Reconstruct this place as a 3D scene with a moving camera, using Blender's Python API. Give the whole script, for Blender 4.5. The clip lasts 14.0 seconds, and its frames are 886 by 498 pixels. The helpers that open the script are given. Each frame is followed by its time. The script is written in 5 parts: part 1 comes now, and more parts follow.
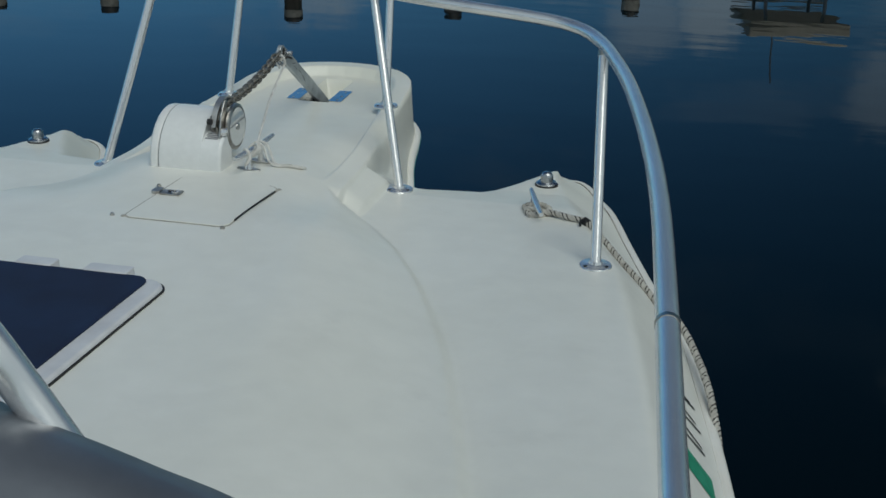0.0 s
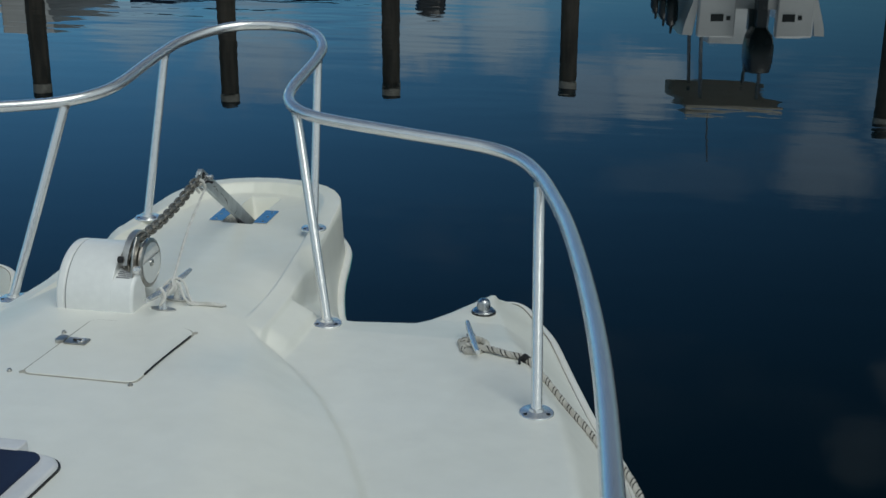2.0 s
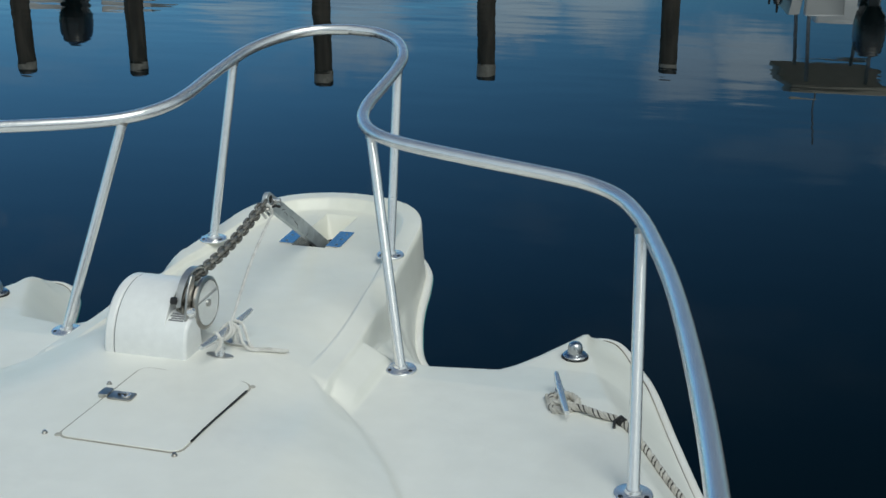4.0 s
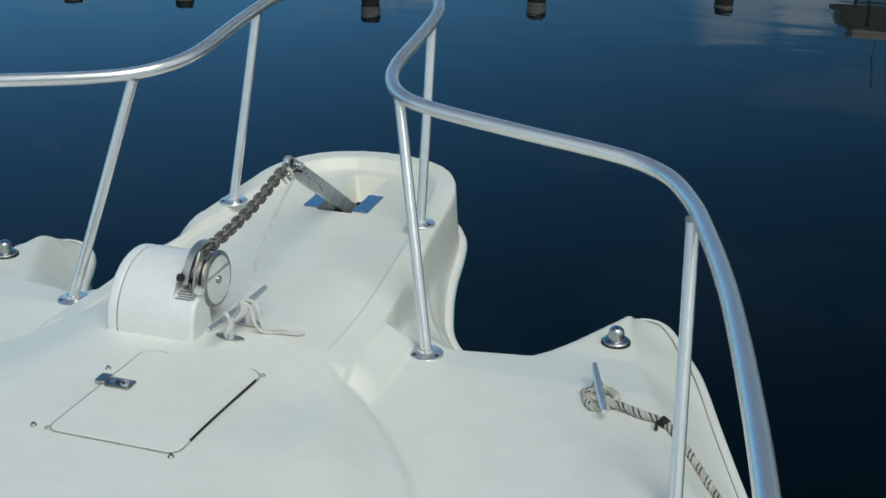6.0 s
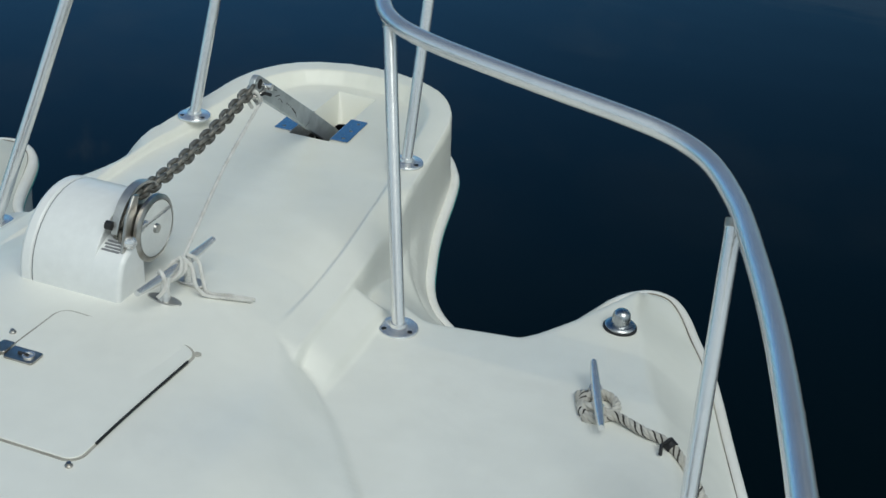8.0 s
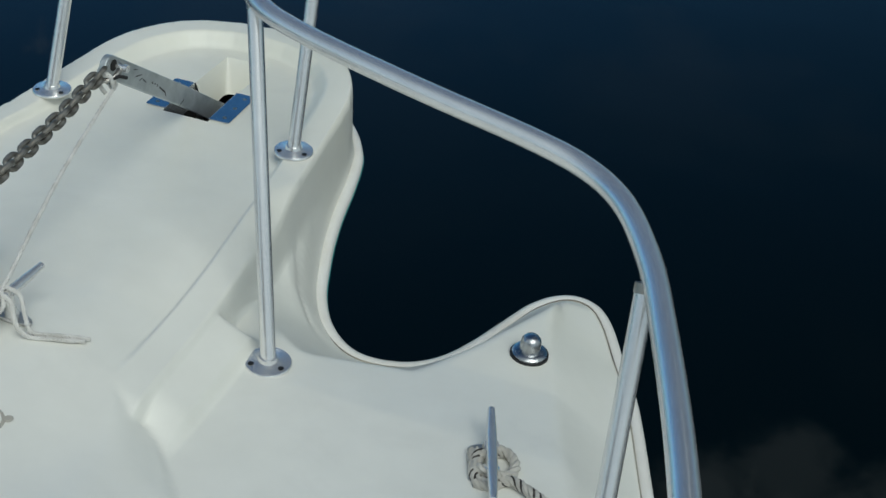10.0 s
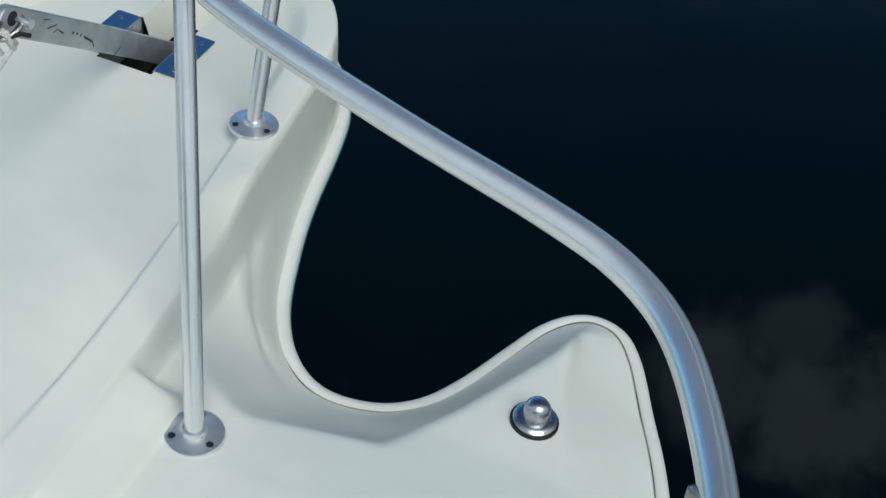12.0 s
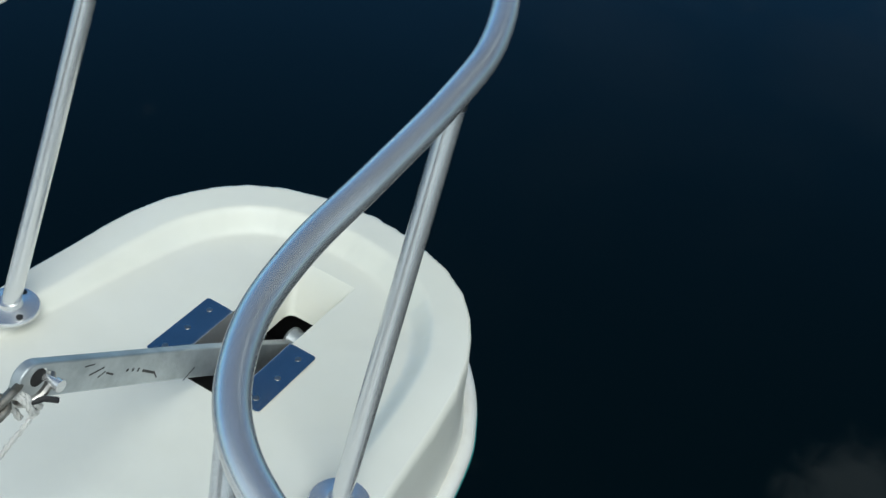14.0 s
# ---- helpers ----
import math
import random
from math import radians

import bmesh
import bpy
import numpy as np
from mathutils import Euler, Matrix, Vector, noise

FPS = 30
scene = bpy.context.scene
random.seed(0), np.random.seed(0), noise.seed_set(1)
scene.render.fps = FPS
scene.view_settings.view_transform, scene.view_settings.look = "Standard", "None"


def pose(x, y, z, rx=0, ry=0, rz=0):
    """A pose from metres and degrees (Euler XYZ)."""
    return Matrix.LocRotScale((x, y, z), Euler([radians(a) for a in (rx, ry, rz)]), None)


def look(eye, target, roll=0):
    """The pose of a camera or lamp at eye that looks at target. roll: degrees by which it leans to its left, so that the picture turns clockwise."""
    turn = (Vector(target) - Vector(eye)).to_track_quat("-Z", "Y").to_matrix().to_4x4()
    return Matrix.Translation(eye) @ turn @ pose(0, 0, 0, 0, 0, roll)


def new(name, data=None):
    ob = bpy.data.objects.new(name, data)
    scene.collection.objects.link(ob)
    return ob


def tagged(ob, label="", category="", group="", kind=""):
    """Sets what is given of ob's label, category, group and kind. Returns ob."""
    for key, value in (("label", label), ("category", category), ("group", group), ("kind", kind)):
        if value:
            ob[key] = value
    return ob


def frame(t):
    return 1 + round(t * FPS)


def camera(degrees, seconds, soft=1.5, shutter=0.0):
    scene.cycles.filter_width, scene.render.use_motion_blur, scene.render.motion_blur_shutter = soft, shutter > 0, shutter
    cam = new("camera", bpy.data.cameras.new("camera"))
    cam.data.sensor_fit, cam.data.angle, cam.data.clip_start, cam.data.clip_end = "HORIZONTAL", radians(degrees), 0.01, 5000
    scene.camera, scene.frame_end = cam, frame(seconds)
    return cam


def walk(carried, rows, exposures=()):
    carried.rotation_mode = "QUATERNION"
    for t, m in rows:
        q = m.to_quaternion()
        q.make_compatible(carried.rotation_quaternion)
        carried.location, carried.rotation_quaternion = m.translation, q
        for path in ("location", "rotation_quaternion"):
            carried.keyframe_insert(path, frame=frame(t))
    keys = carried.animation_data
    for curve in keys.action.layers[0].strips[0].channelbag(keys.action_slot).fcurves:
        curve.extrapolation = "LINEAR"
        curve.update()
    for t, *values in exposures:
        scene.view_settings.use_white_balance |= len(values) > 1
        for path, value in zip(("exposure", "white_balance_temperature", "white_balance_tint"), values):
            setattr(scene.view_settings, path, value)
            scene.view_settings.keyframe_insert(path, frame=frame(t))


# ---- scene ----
cam = camera(40.3, 14.0)
TINT = 3
PATH = [
    (0, (1.274, -0.276, 1.132), (0.853, 1.519, 0.358), 0.5),
    (0.5, (1.28, -0.23, 1.152), (0.895, 1.58, 0.391), 0.5),
    (1, (1.289, -0.173, 1.168), (0.965, 1.671, 0.465), 0.9),
    (1.5, (1.284, -0.098, 1.177), (0.945, 1.75, 0.492), 0.1),
    (2, (1.254, -0.042, 1.21), (0.914, 1.815, 0.55), 0.4),
    (2.5, (1.242, -0.001, 1.213), (0.906, 1.857, 0.552), 0.0),
    (3, (1.237, 0.08, 1.218), (0.89, 1.928, 0.538), -0.7),
    (3.5, (1.193, 0.198, 1.22), (0.799, 2.038, 0.544), 0.8),
    (4, (1.202, 0.308, 1.251), (0.714, 2.116, 0.549), -0.3),
    (4.2, (1.186, 0.335, 1.25), (0.698, 2.147, 0.558), -0.2),
    (6.3, (1.159, 0.591, 1.254), (0.587, 2.327, 0.443), 0.7),
    (6.5, (1.143, 0.617, 1.266), (0.552, 2.349, 0.458), 1.3),
    (7, (1.121, 0.716, 1.245), (0.489, 2.42, 0.412), 2.4),
    (7.2, (1.105, 0.78, 1.231), (0.513, 2.477, 0.353), 2.6),
    (9.3, (1.025, 1.216, 1.23), (0.544, 2.833, 0.156), 6.4),
    (9.5, (1.025, 1.265, 1.234), (0.555, 2.867, 0.134), 6.6),
    (10, (1.052, 1.379, 1.243), (0.642, 2.986, 0.126), 6.7),
    (10.5, (1.038, 1.478, 1.229), (0.711, 3.101, 0.107), 9.0),
    (11, (0.995, 1.669, 1.214), (0.638, 3.233, 0.019), 10.0),
    (11.5, (0.966, 1.785, 1.196), (0.668, 3.276, -0.103), 11.2),
    (12, (0.924, 1.908, 1.184), (0.554, 3.361, -0.14), 9.8),
    (12.5, (0.92, 2.069, 1.233), (0.399, 3.505, -0.057), 9.1),
    (13, (0.893, 2.188, 1.259), (0.28, 3.615, -0.002), 8.1),
    (13.5, (0.81, 2.301, 1.233), (0.175, 3.727, -0.017), 9.1),
    (14, (0.692, 2.445, 1.209), (0.049, 3.865, -0.043), 10.7),
]
EXPOSURES = [(0, -0.50, 6300), (1, -0.60, 6260), (2, -0.37, 6320), (3, -0.11, 6360), (4, -0.02, 6400), (7, -0.04, 6340), (9.5, -0.16, 6290), (10, -0.20, 6290), (11, -0.05, 6230), (12, 0.05, 6170), (14, 0.19, 6150)]
walk(cam, [(t, look(eye, target, roll)) for t, eye, target, roll in PATH], [(t, s, kelvin, TINT) for t, s, kelvin in EXPOSURES])

# light of the whole place
SKY, SUN, SUN_EL, SUN_AZ, SUN_SOFT, CLOUD, RIPPLE = 0.070, 1.80, 57.0, 140.0, 46.0, 0.10, 0.027
SKY_TINT = (0.435, 0.86, 1.20, 1)
HAZE = (1.36, 0.56)

# ---------------------------------------------------------------- world, sun
world = bpy.data.worlds.new("sky")
scene.world = world
world.use_nodes = True
wn, wl = world.node_tree.nodes, world.node_tree.links
wn.clear()
w_out = wn.new("ShaderNodeOutputWorld")
w_bg = wn.new("ShaderNodeBackground")
w_bg.inputs["Strength"].default_value = SKY
w_sky = wn.new("ShaderNodeTexSky")
w_sky.sky_type = "NISHITA"
w_sky.sun_disc = False
w_sky.sun_elevation = radians(SUN_EL)
w_sky.sun_rotation = radians(SUN_AZ)
w_sky.air_density, w_sky.dust_density, w_sky.ozone_density = 1.2, 0.6, 2.0
# broken cloud: noise on the direction squeezed towards the horizon
w_tc = wn.new("ShaderNodeTexCoord")
w_sep = wn.new("ShaderNodeSeparateXYZ")
w_add = wn.new("ShaderNodeMath"); w_add.operation = "ADD"; w_add.inputs[1].default_value = 0.12
w_dx = wn.new("ShaderNodeMath"); w_dx.operation = "DIVIDE"
w_dy = wn.new("ShaderNodeMath"); w_dy.operation = "DIVIDE"
w_com = wn.new("ShaderNodeCombineXYZ")
w_com.inputs[2].default_value = 3.7
w_noise = wn.new("ShaderNodeTexNoise")
w_noise.inputs["Scale"].default_value = 2.3
w_noise.inputs["Detail"].default_value = 6.0
w_noise.inputs["Roughness"].default_value = 0.55
w_ramp = wn.new("ShaderNodeValToRGB")
w_ramp.color_ramp.elements[0].position = 0.54
w_ramp.color_ramp.elements[1].position = 0.66
w_mul = wn.new("ShaderNodeMath"); w_mul.operation = "MULTIPLY"; w_mul.inputs[1].default_value = CLOUD
w_mix = wn.new("ShaderNodeMix"); w_mix.data_type = "RGBA"
w_mix.inputs[7].default_value = (8.6, 9.5, 10.0, 1)
wl.new(w_tc.outputs["Generated"], w_sep.inputs[0])
wl.new(w_sep.outputs[2], w_add.inputs[0])
wl.new(w_sep.outputs[0], w_dx.inputs[0]); wl.new(w_add.outputs[0], w_dx.inputs[1])
wl.new(w_sep.outputs[1], w_dy.inputs[0]); wl.new(w_add.outputs[0], w_dy.inputs[1])
wl.new(w_dx.outputs[0], w_com.inputs[0]); wl.new(w_dy.outputs[0], w_com.inputs[1])
wl.new(w_com.outputs[0], w_noise.inputs["Vector"])
wl.new(w_noise.outputs[0], w_ramp.inputs[0])
w_low = wn.new("ShaderNodeMapRange")
w_low.inputs[1].default_value, w_low.inputs[2].default_value, w_low.inputs[3].default_value, w_low.inputs[4].default_value = 0.12, 0.5, 1.0, 0.22
wl.new(w_sep.outputs[2], w_low.inputs[0])
w_cl = wn.new("ShaderNodeMath"); w_cl.operation = "MULTIPLY"
wl.new(w_ramp.outputs[0], w_cl.inputs[0]); wl.new(w_low.outputs[0], w_cl.inputs[1])
wl.new(w_cl.outputs[0], w_mul.inputs[0])
# cumulus ahead: direction, angular radius and thickness of each heap, torn by the noise
HEAPS = (((-0.010, 0.981, 0.196), 0.060, 0.50), ((-0.060, 0.977, 0.208), 0.060, 0.34), ((0.130, 0.960, 0.248), 0.075, 0.27), ((0.180, 0.962, 0.211), 0.06, 0.27),
         ((0.170, 0.876, 0.455), 0.050, 0.15), ((0.190, 0.900, 0.398), 0.045, 0.15), ((-0.326, 0.930, 0.169), 0.085, 0.50), ((-0.199, 0.966, 0.160), 0.07, 0.60),
         ((-0.131, 0.979, 0.155), 0.06, 0.50), ((-0.410, 0.900, 0.139), 0.08, 0.45), ((0.060, 0.715, 0.692), 0.11, 0.62), ((0.140, 0.706, 0.690), 0.12, 0.75), ((0.190, 0.725, 0.662), 0.10, 0.6), ((0.110, 0.755, 0.645), 0.08, 0.45), ((0.30, 0.90, 0.25), 0.10, 0.2))
w_fine = wn.new("ShaderNodeTexNoise")
w_fine.inputs["Scale"].default_value, w_fine.inputs["Detail"].default_value, w_fine.inputs["Roughness"].default_value = 22.0, 6.0, 0.6
wl.new(w_tc.outputs["Generated"], w_fine.inputs["Vector"])
w_torn = wn.new("ShaderNodeMath"); w_torn.operation = "MULTIPLY_ADD"
w_torn.inputs[1].default_value, w_torn.inputs[2].default_value = 1.5, -0.75
wl.new(w_fine.outputs[0], w_torn.inputs[0])
w_sum = w_mul.outputs[0]
for way, wide, thick in HEAPS:
    w_d = wn.new("ShaderNodeVectorMath"); w_d.operation = "DISTANCE"
    w_d.inputs[1].default_value = way
    wl.new(w_tc.outputs["Generated"], w_d.inputs[0])
    w_b = wn.new("ShaderNodeMapRange"); w_b.interpolation_type = "SMOOTHSTEP"
    w_b.inputs[1].default_value, w_b.inputs[2].default_value, w_b.inputs[3].default_value, w_b.inputs[4].default_value = 0.0, wide, 1.0, 0.0
    wl.new(w_d.outputs["Value"], w_b.inputs[0])
    w_t = wn.new("ShaderNodeMath"); w_t.operation = "ADD"
    wl.new(w_b.outputs[0], w_t.inputs[0]); wl.new(w_torn.outputs[0], w_t.inputs[1])
    w_r = wn.new("ShaderNodeMapRange"); w_r.interpolation_type = "SMOOTHSTEP"
    w_r.inputs[1].default_value, w_r.inputs[2].default_value, w_r.inputs[4].default_value = 0.22, 0.95, thick
    wl.new(w_t.outputs[0], w_r.inputs[0])
    w_x = wn.new("ShaderNodeMath"); w_x.operation = "MAXIMUM"
    wl.new(w_sum, w_x.inputs[0]); wl.new(w_r.outputs[0], w_x.inputs[1])
    w_sum = w_x.outputs[0]
# bright broken overcast behind, round the sun
w_back = wn.new("ShaderNodeMapRange"); w_back.interpolation_type = "SMOOTHSTEP"
w_back.inputs[1].default_value, w_back.inputs[2].default_value, w_back.inputs[3].default_value, w_back.inputs[4].default_value = 0.38, -0.27, 0.0, 0.9
w_dot = wn.new("ShaderNodeVectorMath"); w_dot.operation = "DOT_PRODUCT"
w_dot.inputs[1].default_value = (-0.45, 0.89, 0.0)
wl.new(w_tc.outputs["Generated"], w_dot.inputs[0])
wl.new(w_dot.outputs["Value"], w_back.inputs[0])
w_bn = wn.new("ShaderNodeMapRange")
w_bn.inputs[1].default_value, w_bn.inputs[2].default_value, w_bn.inputs[3].default_value = 0.36, 0.56, 0.62
wl.new(w_noise.outputs[0], w_bn.inputs[0])
w_bm = wn.new("ShaderNodeMath"); w_bm.operation = "MULTIPLY"
wl.new(w_back.outputs[0], w_bm.inputs[0]); wl.new(w_bn.outputs[0], w_bm.inputs[1])
w_x = wn.new("ShaderNodeMath"); w_x.operation = "MAXIMUM"
wl.new(w_sum, w_x.inputs[0]); wl.new(w_bm.outputs[0], w_x.inputs[1])
wl.new(w_x.outputs[0], w_mix.inputs[0])
w_tint = wn.new("ShaderNodeMix"); w_tint.data_type = "RGBA"; w_tint.blend_type = "MULTIPLY"
w_tint.inputs[0].default_value = 1.0
w_tint.inputs[7].default_value = SKY_TINT
# thin haze: lighter towards the horizon, deeper blue overhead
w_haze = wn.new("ShaderNodeMapRange")
w_haze.interpolation_type = "SMOOTHSTEP"
w_haze.inputs[1].default_value, w_haze.inputs[2].default_value = 0.1, 0.75
w_haze.inputs[3].default_value, w_haze.inputs[4].default_value = HAZE
w_hz = wn.new("ShaderNodeVectorMath"); w_hz.operation = "SCALE"
wl.new(w_sep.outputs[2], w_haze.inputs[0]); wl.new(w_haze.outputs[0], w_hz.inputs["Scale"])
# and hazier to port, clearer to starboard
w_side = wn.new("ShaderNodeMapRange")
w_side.inputs[1].default_value, w_side.inputs[2].default_value, w_side.inputs[3].default_value, w_side.inputs[4].default_value = -0.42, 0.22, 1.18, 0.42
wl.new(w_sep.outputs[0], w_side.inputs[0])
w_hs = wn.new("ShaderNodeVectorMath"); w_hs.operation = "SCALE"
wl.new(w_hz.outputs[0], w_hs.inputs[0]); wl.new(w_side.outputs[0], w_hs.inputs["Scale"])
wl.new(w_sky.outputs[0], w_hz.inputs[0]); wl.new(w_hs.outputs[0], w_tint.inputs[6])
wl.new(w_tint.outputs[2], w_mix.inputs[6])
wl.new(w_mix.outputs[2], w_bg.inputs[0])
wl.new(w_bg.outputs[0], w_out.inputs[0])

sun = new("sun", bpy.data.lights.new("sun", "SUN"))
sun.data.energy, sun.data.angle, sun.data.color = SUN, radians(SUN_SOFT), (1.0, 0.97, 0.92)
# the sky's rotation turns clockwise from +y
s_az, s_el = radians(SUN_AZ), radians(SUN_EL)
sun_dir = Vector((math.sin(s_az) * math.cos(s_el), math.cos(s_az) * math.cos(s_el), math.sin(s_el)))
sun.matrix_world = look(sun_dir * 30, (0, 0, 0))


# ---------------------------------------------------------------- materials
def mat(name, col, rough=0.5, metal=0.0, col2=None, scale=6.0, fine=60.0, bump=0.0, bump_scale=120.0, rvar=0.08,
        ior=1.5, coat=0.0, lo=0.35, hi=0.65, stretch=(1, 1, 1), random_tint=0.0):
    """Base colour varied at two scales, roughness variation and fine relief."""
    m = bpy.data.materials.new(name)
    m.use_nodes = True
    n, l = m.node_tree.nodes, m.node_tree.links
    b = n["Principled BSDF"]
    b.inputs["Metallic"].default_value = metal
    b.inputs["IOR"].default_value = ior
    b.inputs["Coat Weight"].default_value = coat
    b.inputs["Coat Roughness"].default_value = 0.12
    tc = n.new("ShaderNodeTexCoord")
    mp = n.new("ShaderNodeMapping")
    mp.inputs["Scale"].default_value = stretch
    l.new(tc.outputs["Object"], mp.inputs[0])
    n1 = n.new("ShaderNodeTexNoise"); n1.inputs["Scale"].default_value = scale; n1.inputs["Detail"].default_value = 5
    n2 = n.new("ShaderNodeTexNoise"); n2.inputs["Scale"].default_value = fine; n2.inputs["Detail"].default_value = 3
    l.new(mp.outputs[0], n1.inputs["Vector"]); l.new(mp.outputs[0], n2.inputs["Vector"])
    mr = n.new("ShaderNodeMapRange")
    mr.inputs[1].default_value, mr.inputs[2].default_value = lo, hi
    l.new(n1.outputs[0], mr.inputs[0])
    mx = n.new("ShaderNodeMix"); mx.data_type = "RGBA"
    c2 = col2 or tuple(c * 0.88 for c in col)
    mx.inputs[6].default_value = (*col, 1); mx.inputs[7].default_value = (*c2, 1)
    l.new(mr.outputs[0], mx.inputs[0])
    fm = n.new("ShaderNodeMapRange")
    fm.inputs[3].default_value, fm.inputs[4].default_value = 0.93, 1.05
    l.new(n2.outputs[0], fm.inputs[0])
    hv = n.new("ShaderNodeHueSaturation")
    l.new(mx.outputs[2], hv.inputs["Color"])
    if random_tint:
        oi = n.new("ShaderNodeObjectInfo")
        rm = n.new("ShaderNodeMapRange")
        rm.inputs[3].default_value, rm.inputs[4].default_value = 1 - random_tint, 1 + random_tint
        mm = n.new("ShaderNodeMath"); mm.operation = "MULTIPLY"
        l.new(oi.outputs["Random"], rm.inputs[0]); l.new(rm.outputs[0], mm.inputs[0]); l.new(fm.outputs[0], mm.inputs[1])
        l.new(mm.outputs[0], hv.inputs["Value"])
    else:
        l.new(fm.outputs[0], hv.inputs["Value"])
    l.new(hv.outputs[0], b.inputs["Base Color"])
    rr = n.new("ShaderNodeMapRange")
    rr.inputs[3].default_value, rr.inputs[4].default_value = max(0.02, rough - rvar), rough + rvar
    l.new(n1.outputs[0], rr.inputs[0]); l.new(rr.outputs[0], b.inputs["Roughness"])
    if bump:
        n3 = n.new("ShaderNodeTexNoise"); n3.inputs["Scale"].default_value = bump_scale; n3.inputs["Detail"].default_value = 4
        l.new(mp.outputs[0], n3.inputs["Vector"])
        bp = n.new("ShaderNodeBump"); bp.inputs["Strength"].default_value = bump; bp.inputs["Distance"].default_value = 0.002
        l.new(n3.outputs[0], bp.inputs["Height"]); l.new(bp.outputs[0], b.inputs["Normal"])
    return m


GEL = mat("gelcoat", (0.803, 0.80, 0.748), 0.38, col2=(0.778, 0.774, 0.714), scale=2.2, fine=14, bump=0.04, bump_scale=120, rvar=0.06)
_gn, _gl = GEL.node_tree.nodes, GEL.node_tree.links
_gb = _gn["Principled BSDF"]
_old = _gb.inputs["Base Color"].links[0].from_socket
_gt = _gn.new("ShaderNodeTexCoord")
_gs = _gn.new("ShaderNodeSeparateXYZ")
_gm = _gn.new("ShaderNodeMapRange")
_gm.inputs[1].default_value, _gm.inputs[2].default_value, _gm.inputs[4].default_value = 2.5, 3.6, 0.75
_gz = _gn.new("ShaderNodeTexNoise"); _gz.inputs["Scale"].default_value = 5.0; _gz.inputs["Detail"].default_value = 4
_gy = _gn.new("ShaderNodeMath"); _gy.operation = "MULTIPLY"
_gx = _gn.new("ShaderNodeMix"); _gx.data_type = "RGBA"
_gx.inputs[7].default_value = (0.80, 0.77, 0.61, 1)
_gl.new(_gt.outputs["Object"], _gs.inputs[0]); _gl.new(_gs.outputs[1], _gm.inputs[0]); _gl.new(_gt.outputs["Object"], _gz.inputs["Vector"])
_gl.new(_gm.outputs[0], _gy.inputs[0]); _gl.new(_gz.outputs[0], _gy.inputs[1]); _gl.new(_gy.outputs[0], _gx.inputs[0])
_gl.new(_old, _gx.inputs[6])
# faint grey grime in patches
_ga = _gn.new("ShaderNodeTexNoise"); _ga.inputs["Scale"].default_value = 3.3; _ga.inputs["Detail"].default_value = 6; _ga.inputs["Roughness"].default_value = 0.6; _ga.inputs["Distortion"].default_value = 0.6
_gr = _gn.new("ShaderNodeMapRange")
_gr.inputs[1].default_value, _gr.inputs[2].default_value, _gr.inputs[4].default_value = 0.55, 0.78, 0.32
_gq = _gn.new("ShaderNodeMix"); _gq.data_type = "RGBA"
_gq.inputs[7].default_value = (0.58, 0.565, 0.525, 1)
_gl.new(_gt.outputs["Object"], _ga.inputs["Vector"]); _gl.new(_ga.outputs[0], _gr.inputs[0]); _gl.new(_gr.outputs[0], _gq.inputs[0])
_gl.new(_gx.outputs[2], _gq.inputs[6]); _gl.new(_gq.outputs[2], _gb.inputs["Base Color"])
GEL_LIP = mat("gelcoat_lip", (0.79, 0.785, 0.745), 0.4, col2=(0.755, 0.735, 0.675), scale=9, fine=70, bump=0.08)
GEL_HULL = mat("gelcoat_hull", (0.75, 0.76, 0.74), 0.25, scale=3)
STEEL = mat("stainless_steel", (0.84, 0.84, 0.835), 0.26, 0.80, col2=(0.77, 0.77, 0.77), scale=5, fine=22, bump=0.0, rvar=0.03)
STEEL_BRIGHT = mat("polished_steel", (0.70, 0.71, 0.72), 0.17, 1.0, scale=20, fine=200, rvar=0.04)
GUARD = mat("dull_steel", (0.62, 0.61, 0.59), 0.36, 0.85, col2=(0.48, 0.465, 0.44), scale=30, fine=150, bump=0.1, bump_scale=250)
MIRROR = mat("mirror_steel", (0.80, 0.81, 0.82), 0.05, 1.0, scale=20, fine=200, rvar=0.02)
STEEL_WORN = mat("worn_steel", (0.56, 0.55, 0.53), 0.34, 1.0, col2=(0.36, 0.33, 0.29), scale=40, fine=220, bump=0.2, bump_scale=300)
GALV = mat("galvanised_steel", (0.56, 0.59, 0.60), 0.46, 0.75, col2=(0.42, 0.45, 0.46), scale=24, fine=120, bump=0.25, bump_scale=180)
CHAIN = mat("chain_steel", (0.30, 0.287, 0.26), 0.48, 0.6, col2=(0.13, 0.12, 0.10), scale=60, fine=300, bump=0.3, bump_scale=500, random_tint=0.15)
PLASTIC = mat("white_plastic", (0.80, 0.81, 0.80), 0.3, col2=(0.75, 0.76, 0.75), scale=5, fine=60, bump=0.05)
ROPE = mat("white_rope", (0.72, 0.71, 0.68), 0.85, col2=(0.56, 0.545, 0.51), scale=40, fine=400, bump=0.5, bump_scale=700)
ROPE_DARK = mat("rope_tracer", (0.05, 0.045, 0.04), 0.85, scale=60, fine=300)
CHROME = mat("dulled_chrome", (0.55, 0.57, 0.59), 0.27, 1.0, col2=(0.44, 0.45, 0.46), scale=30, fine=200, rvar=0.06)
DIRT_ROPE = mat("dock_rope", (0.56, 0.54, 0.49), 0.88, col2=(0.42, 0.40, 0.36), scale=30, fine=400, bump=0.5, bump_scale=700)
BLACK = mat("black_rubber", (0.012, 0.012, 0.013), 0.55, scale=30)
